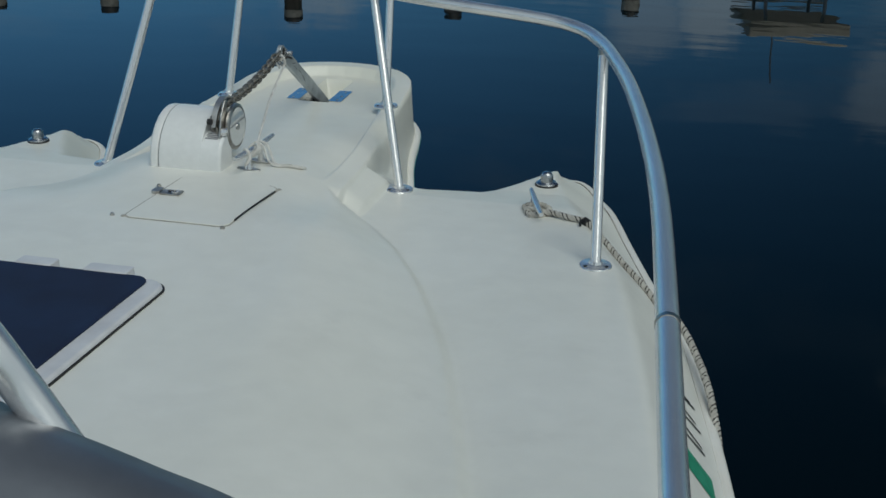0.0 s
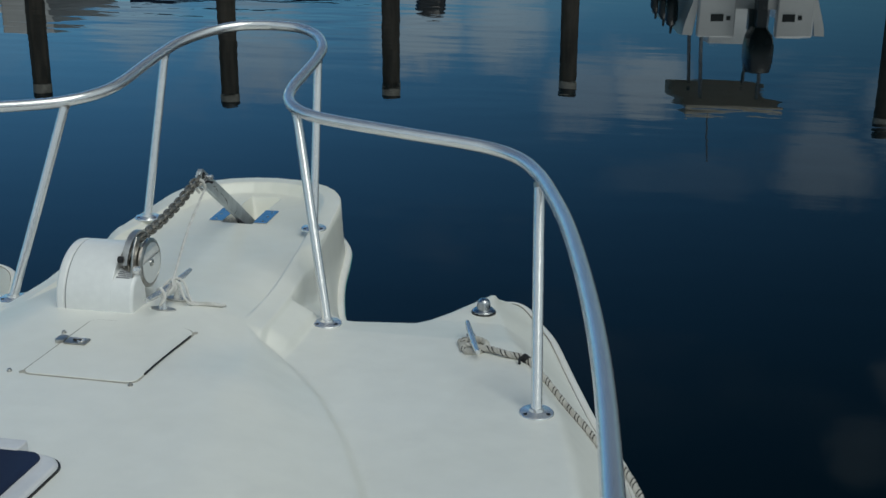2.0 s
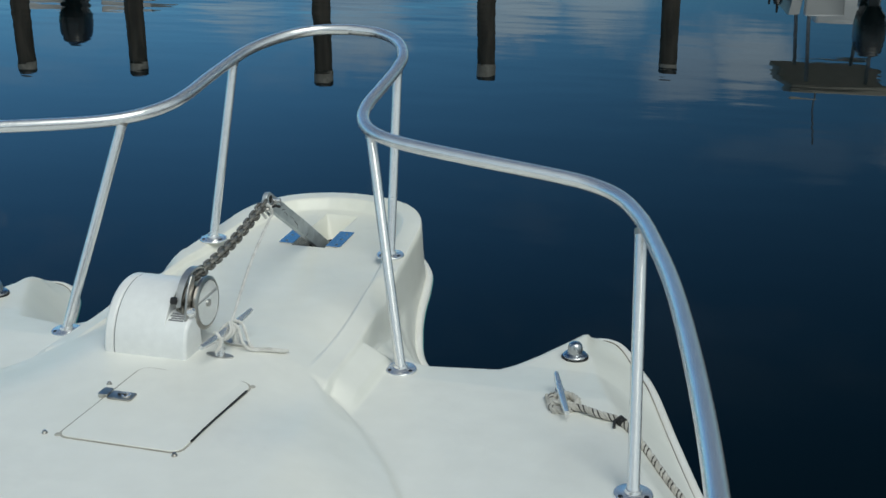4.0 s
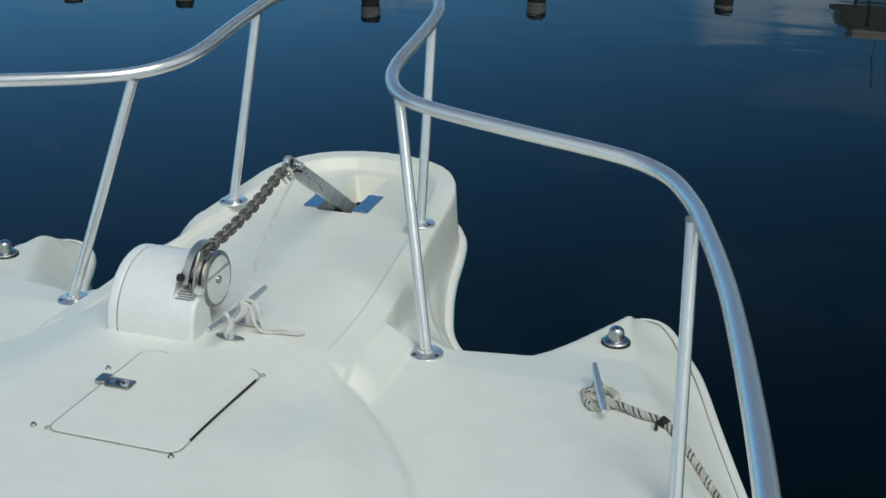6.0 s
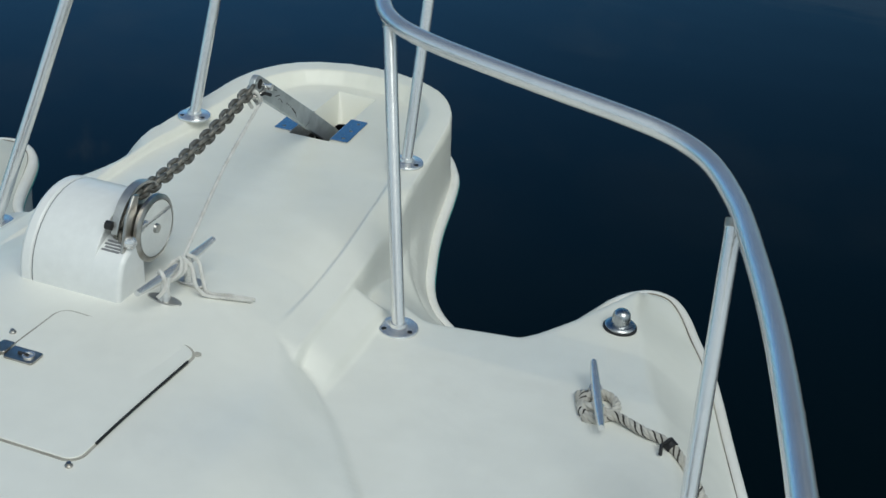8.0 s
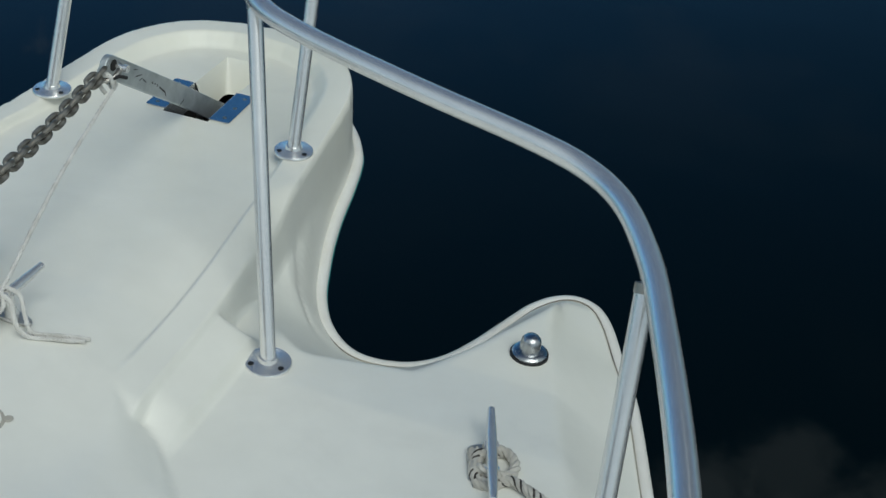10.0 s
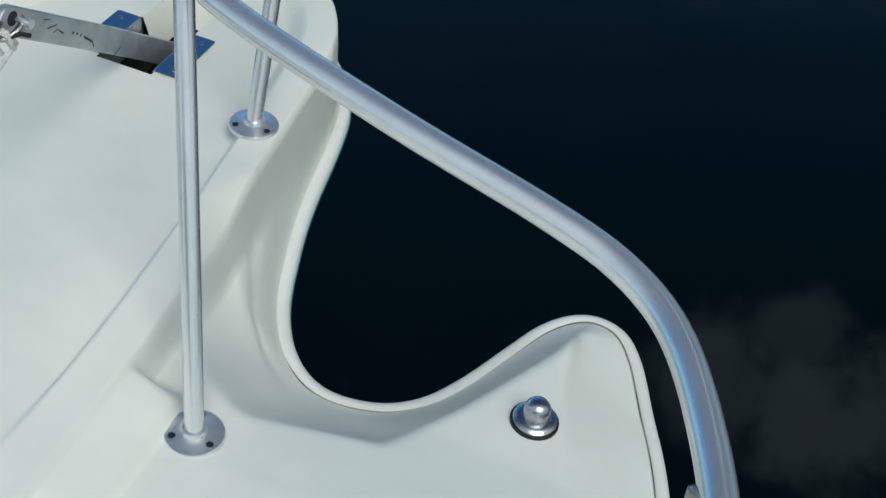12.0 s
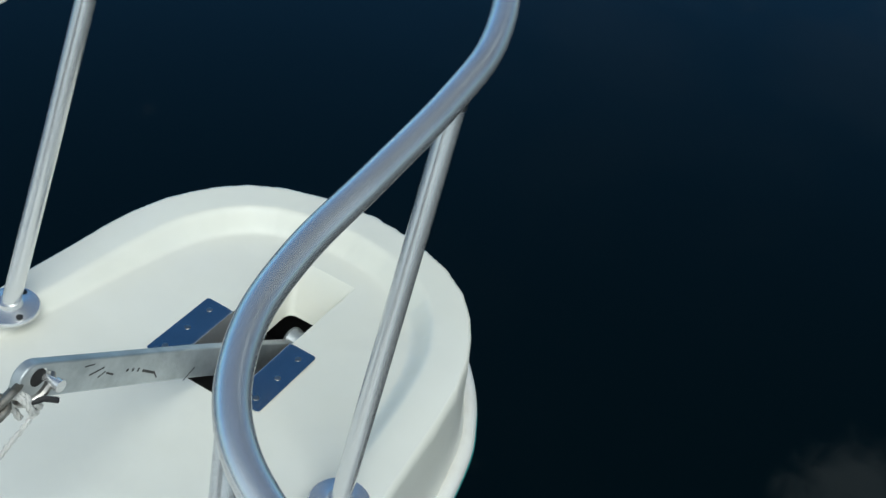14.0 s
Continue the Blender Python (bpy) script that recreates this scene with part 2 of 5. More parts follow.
# near-black colour that carries the shade inside holes
HOLE = mat("hole_shade", (0.028, 0.026, 0.024), 0.8, col2=(0.012, 0.012, 0.012), scale=18)
NAVY = mat("navy_canvas", (0.005, 0.018, 0.062), 0.85, col2=(0.004, 0.013, 0.046), scale=8, fine=500, bump=0.4, bump_scale=900)
FRAME = mat("hatch_frame", (0.70, 0.70, 0.71), 0.35, col2=(0.6, 0.6, 0.62), scale=12)
SEAM = mat("seam_sealant", (0.40, 0.37, 0.31), 0.7, col2=(0.13, 0.11, 0.09), scale=7, lo=0.42, hi=0.62)
GROOVE = mat("hatch_groove", (0.46, 0.44, 0.39), 0.7, col2=(0.26, 0.245, 0.21), scale=14)
TEAL = mat("teal_stripe", (0.02, 0.22, 0.22), 0.35, scale=10)
GREEN = mat("green_sticker", (0.02, 0.24, 0.13), 0.4, col2=(0.05, 0.34, 0.2), scale=60)
INK = mat("black_vinyl", (0.015, 0.015, 0.016), 0.4, scale=20)
GREY_LABEL = mat("grey_print", (0.22, 0.225, 0.235), 0.5, scale=60)
DARK_ALU = mat("dark_aluminium", (0.24, 0.255, 0.28), 0.42, 0.6, col2=(0.15, 0.16, 0.18), scale=12, bump=0.1)
WOOD = mat("weathered_pile", (0.085, 0.072, 0.058), 0.85, col2=(0.04, 0.034, 0.028), scale=3, fine=30, bump=0.6, bump_scale=20, stretch=(3, 3, 0.6))
BAND = mat("pale_pile_band", (0.42, 0.40, 0.36), 0.6, col2=(0.25, 0.24, 0.21), scale=12)
BOAT_WHITE = mat("boat_white", (0.74, 0.75, 0.75), 0.3, scale=1.5)
ENGINE = mat("outboard_black", (0.02, 0.021, 0.024), 0.25, scale=4)
CANVAS = mat("top_canvas", (0.40, 0.37, 0.31), 0.8, scale=5, bump=0.2)

GLASS = bpy.data.materials.new("tinted_glass")
GLASS.use_nodes = True
_g = GLASS.node_tree.nodes["Principled BSDF"]
_g.inputs["Base Color"].default_value = (0.02, 0.024, 0.028, 1)
_g.inputs["Roughness"].default_value = 0.04

# water: dark body, mirror surface, a faint ripple that stays calm near the boat
WATER = bpy.data.materials.new("harbour_water")
WATER.use_nodes = True
wt, wk = WATER.node_tree.nodes, WATER.node_tree.links
_w = wt["Principled BSDF"]
_w.inputs["Base Color"].default_value = (0.0008, 0.0036, 0.0040, 1)
_w.inputs["Roughness"].default_value = 0.015
_w.inputs["IOR"].default_value = 1.33
_tc = wt.new("ShaderNodeTexCoord")
_n1 = wt.new("ShaderNodeTexNoise"); _n1.inputs["Scale"].default_value = 0.7; _n1.inputs["Detail"].default_value = 2
_n2 = wt.new("ShaderNodeTexNoise"); _n2.inputs["Scale"].default_value = 3.0; _n2.inputs["Detail"].default_value = 2
_n3 = wt.new("ShaderNodeTexNoise"); _n3.inputs["Scale"].default_value = 0.09; _n3.inputs["Detail"].default_value = 1
_mp = wt.new("ShaderNodeMapping"); _mp.inputs["Scale"].default_value = (0.6, 1.4, 1)
wk.new(_tc.outputs["Object"], _mp.inputs[0])
for _n in (_n1, _n2, _n3):
    wk.new(_mp.outputs[0], _n.inputs["Vector"])
_mr = wt.new("ShaderNodeMapRange"); _mr.inputs[1].default_value, _mr.inputs[2].default_value = 0.45, 0.7
wk.new(_n3.outputs[0], _mr.inputs[0])
_ad = wt.new("ShaderNodeMath"); _ad.operation = "MULTIPLY_ADD"; _ad.inputs[1].default_value = 0.12
wk.new(_n2.outputs[0], _ad.inputs[0]); wk.new(_n1.outputs[0], _ad.inputs[2])
_b1 = wt.new("ShaderNodeBump"); _b1.inputs["Distance"].default_value = RIPPLE
_st = wt.new("ShaderNodeMapRange"); _st.inputs[3].default_value, _st.inputs[4].default_value = 0.06, 0.32
wk.new(_mr.outputs[0], _st.inputs[0])
_xy = wt.new("ShaderNodeSeparateXYZ")
wk.new(_tc.outputs["Object"], _xy.inputs[0])
_far = wt.new("ShaderNodeMapRange"); _far.interpolation_type = "SMOOTHSTEP"
_far.inputs[1].default_value, _far.inputs[2].default_value = 11.5, 17.0
wk.new(_xy.outputs[1], _far.inputs[0])
_port = wt.new("ShaderNodeMapRange"); _port.interpolation_type = "SMOOTHSTEP"
_port.inputs[1].default_value, _port.inputs[2].default_value, _port.inputs[3].default_value, _port.inputs[4].default_value = 0.5, -4.5, 0.0, 0.8
wk.new(_xy.outputs[0], _port.inputs[0])
_pm = wt.new("ShaderNodeMath"); _pm.operation = "MULTIPLY"
wk.new(_far.outputs[0], _pm.inputs[0]); wk.new(_port.outputs[0], _pm.inputs[1])
_ps = wt.new("ShaderNodeMath"); _ps.operation = "ADD"; _ps.use_clamp = True
wk.new(_pm.outputs[0], _ps.inputs[0]); wk.new(_st.outputs[0], _ps.inputs[1])
wk.new(_ps.outputs[0], _b1.inputs["Strength"])
wk.new(_ad.outputs[0], _b1.inputs["Height"]); wk.new(_b1.outputs[0], _w.inputs["Normal"])


# ---------------------------------------------------------------- mesh helpers
def link(name, bm, material, parent=None, label="", smooth=True, bevel=0.0):
    me = bpy.data.meshes.new(name)
    bm.normal_update()
    bm.to_mesh(me)
    bm.free()
    for m in (material if isinstance(material, (list, tuple)) else [material]):
        me.materials.append(m)
    if smooth:
        me.shade_smooth()
    ob = new(name, me)
    if parent:
        ob.parent = parent
        ob.matrix_parent_inverse = parent.matrix_basis.inverted()
    if bevel:
        mod = ob.modifiers.new("bevel", "BEVEL")
        mod.width, mod.segments, mod.limit_method = bevel, 3, "ANGLE"
        mod.harden_normals = False
    if smooth:
        me.set_sharp_from_angle(angle=radians(38))
    if label:
        ob["label"] = label
    return ob


def part(name, bm, material, parent, label="", smooth=True, bevel=0.0):
    return link(name, bm, material, parent, label, smooth, bevel)


def thing(name, at, label, category, group="", kind=""):
    ob = new(name)
    ob.empty_display_size = 0.05
    ob.matrix_basis = at if isinstance(at, Matrix) else Matrix.Translation(at)
    return tagged(ob, label, category, group, kind)


def box(bm, lo, hi):
    c = [(a + b) / 2 for a, b in zip(lo, hi)]
    r = bmesh.ops.create_cube(bm, size=1, matrix=Matrix.Translation(c) @ Matrix.Diagonal((*[b - a for a, b in zip(lo, hi)], 1)))
    return r["verts"]


def spline(pts, n=10, closed=False):
    """Smooth curve through the control points (Catmull-Rom)."""
    p = [Vector(q) for q in pts]
    k = len(p)
    out = []
    for i in range(k if closed else k - 1):
        a, b, c, d = (p[(i - 1) % k], p[i], p[(i + 1) % k], p[(i + 2) % k]) if closed else (p[max(i - 1, 0)], p[i], p[i + 1], p[min(i + 2, k - 1)])
        for s in range(n):
            t = s / n
            out.append(0.5 * ((2 * b) + (c - a) * t + (2 * a - 5 * b + 4 * c - d) * t * t + (3 * b - a - 3 * c + d) * t ** 3))
    if not closed:
        out.append(p[-1])
    return out


def frames_along(path, closed=False, up=None):
    k = len(path)
    tans = []
    for i in range(k):
        a = path[(i - 1) % k] if closed else path[max(i - 1, 0)]
        b = path[(i + 1) % k] if closed else path[min(i + 1, k - 1)]
        tans.append((b - a).normalized())
    out = []
    nrm = None
    for t in tans:
        if up is not None:
            side = t.cross(Vector(up)).normalized()
            out.append((t, side, side.cross(t).normalized()))
            continue
        if nrm is None:
            nrm = t.orthogonal().normalized()
        nrm = (nrm - t * nrm.dot(t)).normalized()
        out.append((t, nrm, t.cross(nrm)))
    return out


def sweep(bm, path, profile, closed=False, up=None, cap=True, grow=None, twist=0.0):
    """profile: (side, up) pairs, carried along the path."""
    path = [Vector(q) for q in path]
    rings = []
    for i, (p, (t, u, v)) in enumerate(zip(path, frames_along(path, closed, up))):
        g = grow(i / max(len(path) - 1, 1)) if grow else 1.0
        ca, sa = math.cos(twist * i), math.sin(twist * i)
        rings.append([bm.verts.new(p + u * ((a * ca - b * sa) * g) + v * ((a * sa + b * ca) * g)) for a, b in profile])
    m = len(profile)
    for i in range(len(rings) if closed else len(rings) - 1):
        r, s = rings[i], rings[(i + 1) % len(rings)]
        for j in range(m):
            bm.faces.new((r[j], r[(j + 1) % m], s[(j + 1) % m], s[j]))
    if cap and not closed:
        bm.faces.new(rings[0][::-1])
        bm.faces.new(rings[-1])
    bmesh.ops.recalc_face_normals(bm, faces=bm.faces[:])
    return rings


def circle(r, n=12, sx=1.0, sy=1.0):
    return [(r * sx * math.cos(2 * math.pi * i / n), r * sy * math.sin(2 * math.pi * i / n)) for i in range(n)]


def lathe(bm, profile, n=24, m=None):
    """profile: (radius, height) pairs, from the bottom up, turned about z."""
    m = m or Matrix()
    rings = []
    for r, z in profile:
        if r < 1e-6:
            rings.append([bm.verts.new(m @ Vector((0, 0, z)))])
        else:
            rings.append([bm.verts.new(m @ Vector((r * math.cos(2 * math.pi * i / n), r * math.sin(2 * math.pi * i / n), z))) for i in range(n)])
    for a, b in zip(rings, rings[1:]):
        for i in range(n):
            j = (i + 1) % n
            if len(a) == 1 and len(b) > 1:
                bm.faces.new((a[0], b[j], b[i]))
            elif len(b) == 1 and len(a) > 1:
                bm.faces.new((a[i], a[j], b[0]))
            elif len(a) > 1:
                bm.faces.new((a[i], a[j], b[j], b[i]))
    if len(rings[0]) > 1:
        bm.faces.new(rings[0][::-1])
    if len(rings[-1]) > 1:
        bm.faces.new(rings[-1])
    return bm


def prism(bm, outline, z0, z1, m=None):
    """A flat outline (x, y) given thickness."""
    m = m or Matrix()
    lo = [bm.verts.new(m @ Vector((x, y, z0))) for x, y in outline]
    hi = [bm.verts.new(m @ Vector((x, y, z1))) for x, y in outline]
    k = len(outline)
    bm.faces.new(lo[::-1])
    bm.faces.new(hi)
    for i in range(k):
        bm.faces.new((lo[i], lo[(i + 1) % k], hi[(i + 1) % k], hi[i]))
    bmesh.ops.recalc_face_normals(bm, faces=bm.faces[:])
    return bm


def rounded(x0, y0, x1, y1, r, n=6):
    out = []
    for cx, cy, a in ((x1 - r, y1 - r, 0), (x0 + r, y1 - r, 90), (x0 + r, y0 + r, 180), (x1 - r, y0 + r, 270)):
        for i in range(n + 1):
            b = radians(a + 90 * i / n)
            out.append((cx + r * math.cos(b), cy + r * math.sin(b)))
    return out


# ---------------------------------------------------------------- the boat's deck
# half outline of the deck's edge, from the stem aft along the starboard side: x, y, z of the lip, width of the edge's slope
EDGE = [
    (0.0, 3.768, -0.09, 0.03), (0.09, 3.752, -0.09, 0.03), (0.168, 3.719, -0.09, 0.026), (0.203, 3.687, -0.09, 0.022), (0.234, 3.646, -0.09, 0.015), (0.259, 3.602, -0.091, 0.012),
    (0.281, 3.55, -0.093, 0.010), (0.300, 3.457, -0.10, 0.010), (0.318, 3.335, -0.113, 0.014), (0.338, 3.24, -0.132, 0.024), (0.371, 3.14, -0.155, 0.045), (0.425, 3.062, -0.165, 0.10),
    (0.495, 3.024, -0.175, 0.19), (0.573, 3.03, -0.175, 0.205), (0.632, 3.067, -0.173, 0.165), (0.675, 3.134, -0.173, 0.126), (0.716, 3.224, -0.171, 0.117), (0.750, 3.290, -0.165, 0.122),
    (0.790, 3.330, -0.158, 0.142), (0.836, 3.340, -0.150, 0.158), (0.884, 3.321, -0.147, 0.162), (0.922, 3.270, -0.149, 0.175), (0.960, 3.182, -0.15, 0.16), (1.012, 3.05, -0.143, 0.155),
    (1.086, 2.80, -0.14, 0.155), (1.164, 2.555, -0.14, 0.155), (1.244, 2.345, -0.14, 0.155), (1.308, 2.03, -0.14, 0.155), (1.36, 1.735, -0.14, 0.155),
    (1.41, 1.36, -0.14, 0.15), (1.47, 0.8, -0.14, 0.15), (1.53, 0.0, -0.14, 0.15), (1.57, -1.2, -0.14, 0.15), (1.58, -2.4, -0.14, 0.15),
]
E4 = []
for i in range(len(EDGE) - 1):
    a, b, c, d = (np.array(EDGE[j]) for j in (max(i - 1, 0), i, i + 1, min(i + 2, len(EDGE) - 1)))
    if i == 0:
        a = np.array((-0.09, 3.752, -0.09, 0.03))
    for t in np.arange(0, 1, 0.05):
        E4.append(0.5 * (2 * b + (c - a) * t + (2 * a - 5 * b + 4 * c - d) * t * t + (3 * b - a - 3 * c + d) * t ** 3))
E4.append(np.array(EDGE[-1], float))
E4 = np.array(E4)
# the rub rail stands outside this line
E4_T = np.gradient(E4[:, :2], axis=0)
E4_T /= np.linalg.norm(E4_T, axis=1)[:, None]
INSET = (0.015 - 0.010 * np.clip((0.47 - E4[:, 0]) / 0.12, 0, 1) * (E4[:, 1] > 3.0))
E4[:, 0] = np.maximum(E4[:, 0] + INSET * E4_T[:, 1], 0.0)
E4[:, 1] = E4[:, 1] - INSET * E4_T[:, 0]
E4[0, 0] = 0.0
E4_N = np.stack([E4_T[:, 1], -E4_T[:, 0]], 1)


def smooth(a, b, x):
    t = np.clip((x - a) / (b - a), 0, 1)
    return t * t * (3 - 2 * t)


# half outline of the bow platform's upper edge
PLAT = np.array([(-0.075, 3.706), (0.0, 3.714), (0.075, 3.706), (0.147, 3.681), (0.193, 3.651), (0.226, 3.614), (0.247, 3.580), (0.266, 3.54), (0.280, 3.49), (0.290, 3.42), (0.299, 3.32),
                 (0.315, 3.147), (0.325, 3.05), (0.337, 2.86), (0.344, 2.65), (0.348, 2.5), (0.352, 2.2)])
PL = np.concatenate([PLAT[k] + (PLAT[k + 1] - PLAT[k]) * np.linspace(0, 1, 20, endpoint=False)[:, None] for k in range(len(PLAT) - 1)])
PL_N = np.gradient(PL, axis=0)
PL_N = np.stack([-PL_N[:, 1], PL_N[:, 0]], 1) / np.linalg.norm(PL_N, axis=1)[:, None]


def inside_platform(ax, y):
    """Distance to the platform's upper edge, positive inside."""
    res = np.full(ax.shape, -1.0)
    pick = (y > 2.3) & (ax < 0.6)
    px, py = ax[pick], y[pick]
    val = np.empty(px.size)
    for s in range(0, px.size, 20000):
        dx, dy = px[s:s + 20000, None] - PL[None, :, 0], py[s:s + 20000, None] - PL[None, :, 1]
        d = np.hypot(dx, dy)
        k = d.argmin(1)
        r = np.arange(k.size)
        side = dx[r, k] * PL_N[k, 0] + dy[r, k] * PL_N[k, 1]
        val[s:s + 20000] = np.where(d[r, k] < 0.05, -side, np.where(side < 0, d[r, k], -d[r, k]))
    res[pick] = val
    return res


def port_wider(y):
    return 0.006 * smooth(2.6, 3.1, y) * smooth(3.5, 3.2, y)


def base_height(x, y):
    """Deck height without its edge: side deck, trunk, bow platform with its rim and step."""
    ax = np.abs(x)
    side = 0.018 - 0.055 * (np.maximum(y, 0.8) - 2.3)
    # the foredeck's wings droop towards their tips
    side = side - 0.13 * np.clip(y - 2.71, 0, 0.195) * smooth(0.42, 0.50, ax)
    low = side - 0.115 * smooth(2.80, 3.06, y) * smooth(0.50, 0.36, ax)
    camber = 0.045 * smooth(0.16, 0.37, ax) * smooth(3.15, 2.7, y) * smooth(2.1, 2.45, y)
    top = np.maximum(0.13 - 0.045 * (np.maximum(y, 0.6) - 2.05), 0.08) - 0.018 * ax * ax - camber + 0.010 * smooth(3.15, 3.55, y)
    # trunk half width and how gently its side falls
    tw = np.interp(y, [-2, 0, 1.0, 1.3, 1.5, 1.69, 1.87, 2.06, 2.25, 2.40, 2.50, 2.56, 2.62],
                   [1.15, 1.12, 1.02, 0.945, 0.885, 0.826, 0.757, 0.674, 0.572, 0.468, 0.385, 0.30, 0.10])
    fall = np.interp(y, [1.4, 2.0, 2.3, 2.44, 2.52], [0.42, 0.30, 0.18, 0.095, 0.06])
    trunk = smooth(-0.003, 0.013, tw - ax) * 0.21 + smooth(0.0, 1.0, (tw - ax) / fall) * 0.79
    ins = inside_platform(ax - port_wider(y) * (x < 0), y)
    plat = smooth(-0.012, 0.003, ins) * smooth(2.40, 2.53, y)
    z = low + (top - low) * np.maximum(trunk * (y < 2.62), plat)
    # rim round the platform, its middle lying lower
    z = z - np.interp(y, [2.54, 2.70, 3.15, 3.37, 3.55], [0.0, 0.013, 0.018, 0.024, 0.031]) * smooth(0.052, 0.061 + 0.025 * smooth(3.05, 3.5, y), ins)
    # low step beside the platform
    step = smooth(-0.014, 0.004, 0.400 - ax) * smooth(2.80, 2.765, y) * smooth(2.44, 2.57, y)
    z = np.maximum(z, side + step * (0.016 + 0.034 * np.clip((0.405 - ax) / 0.06, 0, 1)))
    return z


CREST = np.array([(0.38, 2.785), (0.48, 2.815), (0.650, 2.854), (0.722, 2.974), (0.824, 3.178)])
CREST = np.concatenate([CREST[k] + (CREST[k + 1] - CREST[k]) * np.linspace(0, 1, 60, endpoint=False)[:, None] for k in range(4)] + [CREST[-1:]])


def height(x, y):
    ax = np.abs(x)
    flat_ax, flat_y = ax.ravel(), y.ravel()
    near = np.empty(flat_ax.size, int)
    lead = np.empty(flat_ax.size, int)
    dist = np.empty(flat_ax.size)
    t = np.empty(flat_ax.size)
    for s in range(0, flat_ax.size, 8000):
        d = np.hypot(flat_ax[s:s + 8000, None] - E4[None, :, 0], flat_y[s:s + 8000, None] - E4[None, :, 1])
        near[s:s + 8000] = d.argmin(1)
        dist[s:s + 8000] = d.min(1)
        q = d / E4[None, :, 3]
        lead[s:s + 8000] = q.argmin(1)
        t[s:s + 8000] = q.min(1)
        kk = lead[s:s + 8000]
        across = np.abs((flat_ax[s:s + 8000] - E4[kk, 0]) * E4_N[kk, 0] + (flat_y[s:s + 8000] - E4[kk, 1]) * E4_N[kk, 1])
        t[s:s + 8000] = np.where(q.min(1) * E4[kk, 3] < 0.05, across / E4[kk, 3], q.min(1))
    near, lead, dist, t = (a.reshape(ax.shape) for a in (near, lead, dist, t))
    z = base_height(x, y)
    lip, w = E4[lead, 2], E4[lead, 3]
    # the cove's slope runs up to a crest of straight stretches
    pull = smooth(0.43, 0.51, ax) * smooth(0.836, 0.812, ax) * smooth(2.70, 2.74, y)
    pick = pull > 0
    cd = np.hypot(ax[pick][:, None] - CREST[None, :, 0], y[pick][:, None] - CREST[None, :, 1]).min(1)
    below = y[pick] <= np.interp(ax[pick], CREST[:, 0], CREST[:, 1])
    t[pick] += pull[pick] * (np.where(below, 1 + cd / 0.15, dist[pick] / (dist[pick] + cd + 1e-6)) - t[pick])
    t = np.clip(t, 0, 1.8)
    soft = 0.10 + 0.10 * smooth(2.9, 3.1, y)
    soft = soft + (0.055 - soft) * smooth(0.38, 0.45, ax) * smooth(0.95, 0.86, ax) * smooth(2.6, 2.75, y)
    soft = soft + (0.3 - soft) * smooth(0.10, 0.05, w)
    slope = np.where(t < 1 - soft, t, np.where(t < 1 + soft, t - (t - 1 + soft) ** 2 / (4 * soft), 1.0))
    return lip + (z - lip) * np.clip(slope, 0, 1), near, dist


def at_deck(x, y):
    return float(height(np.array([[float(x)]]), np.array([[float(y)]]))[0][0, 0])


def axis_lines(stretches):
    out = []
    for a, b, s in stretches:
        out += list(np.arange(a, b - 1e-6, s))
    return np.array(out + [stretches[-1][1]])


def inside_edge(x, y):
    """Inside the half outline, by crossing count."""
    px, py = np.abs(x), y
    poly = [(e[0], e[1]) for e in E4] + [(0.0, -2.4)]
    odd = np.zeros(px.shape, bool)
    k = len(poly)
    for i in range(k):
        (x1, y1), (x2, y2) = poly[i], poly[(i + 1) % k]
        if y1 == y2:
            continue
        hit = ((y1 > py) != (y2 > py)) & (px < (x2 - x1) * (py - y1) / (y2 - y1) + x1)
        odd ^= hit
    return odd


SLOT = (-0.05, 3.30, 0.05, 3.588)
HATCH = (-0.02, 2.05, 0.23, 2.38)
boat = thing("motor_boat", (0, 0, -1.3), "white fibreglass motor boat with a bow platform, moored on calm water", "boat")


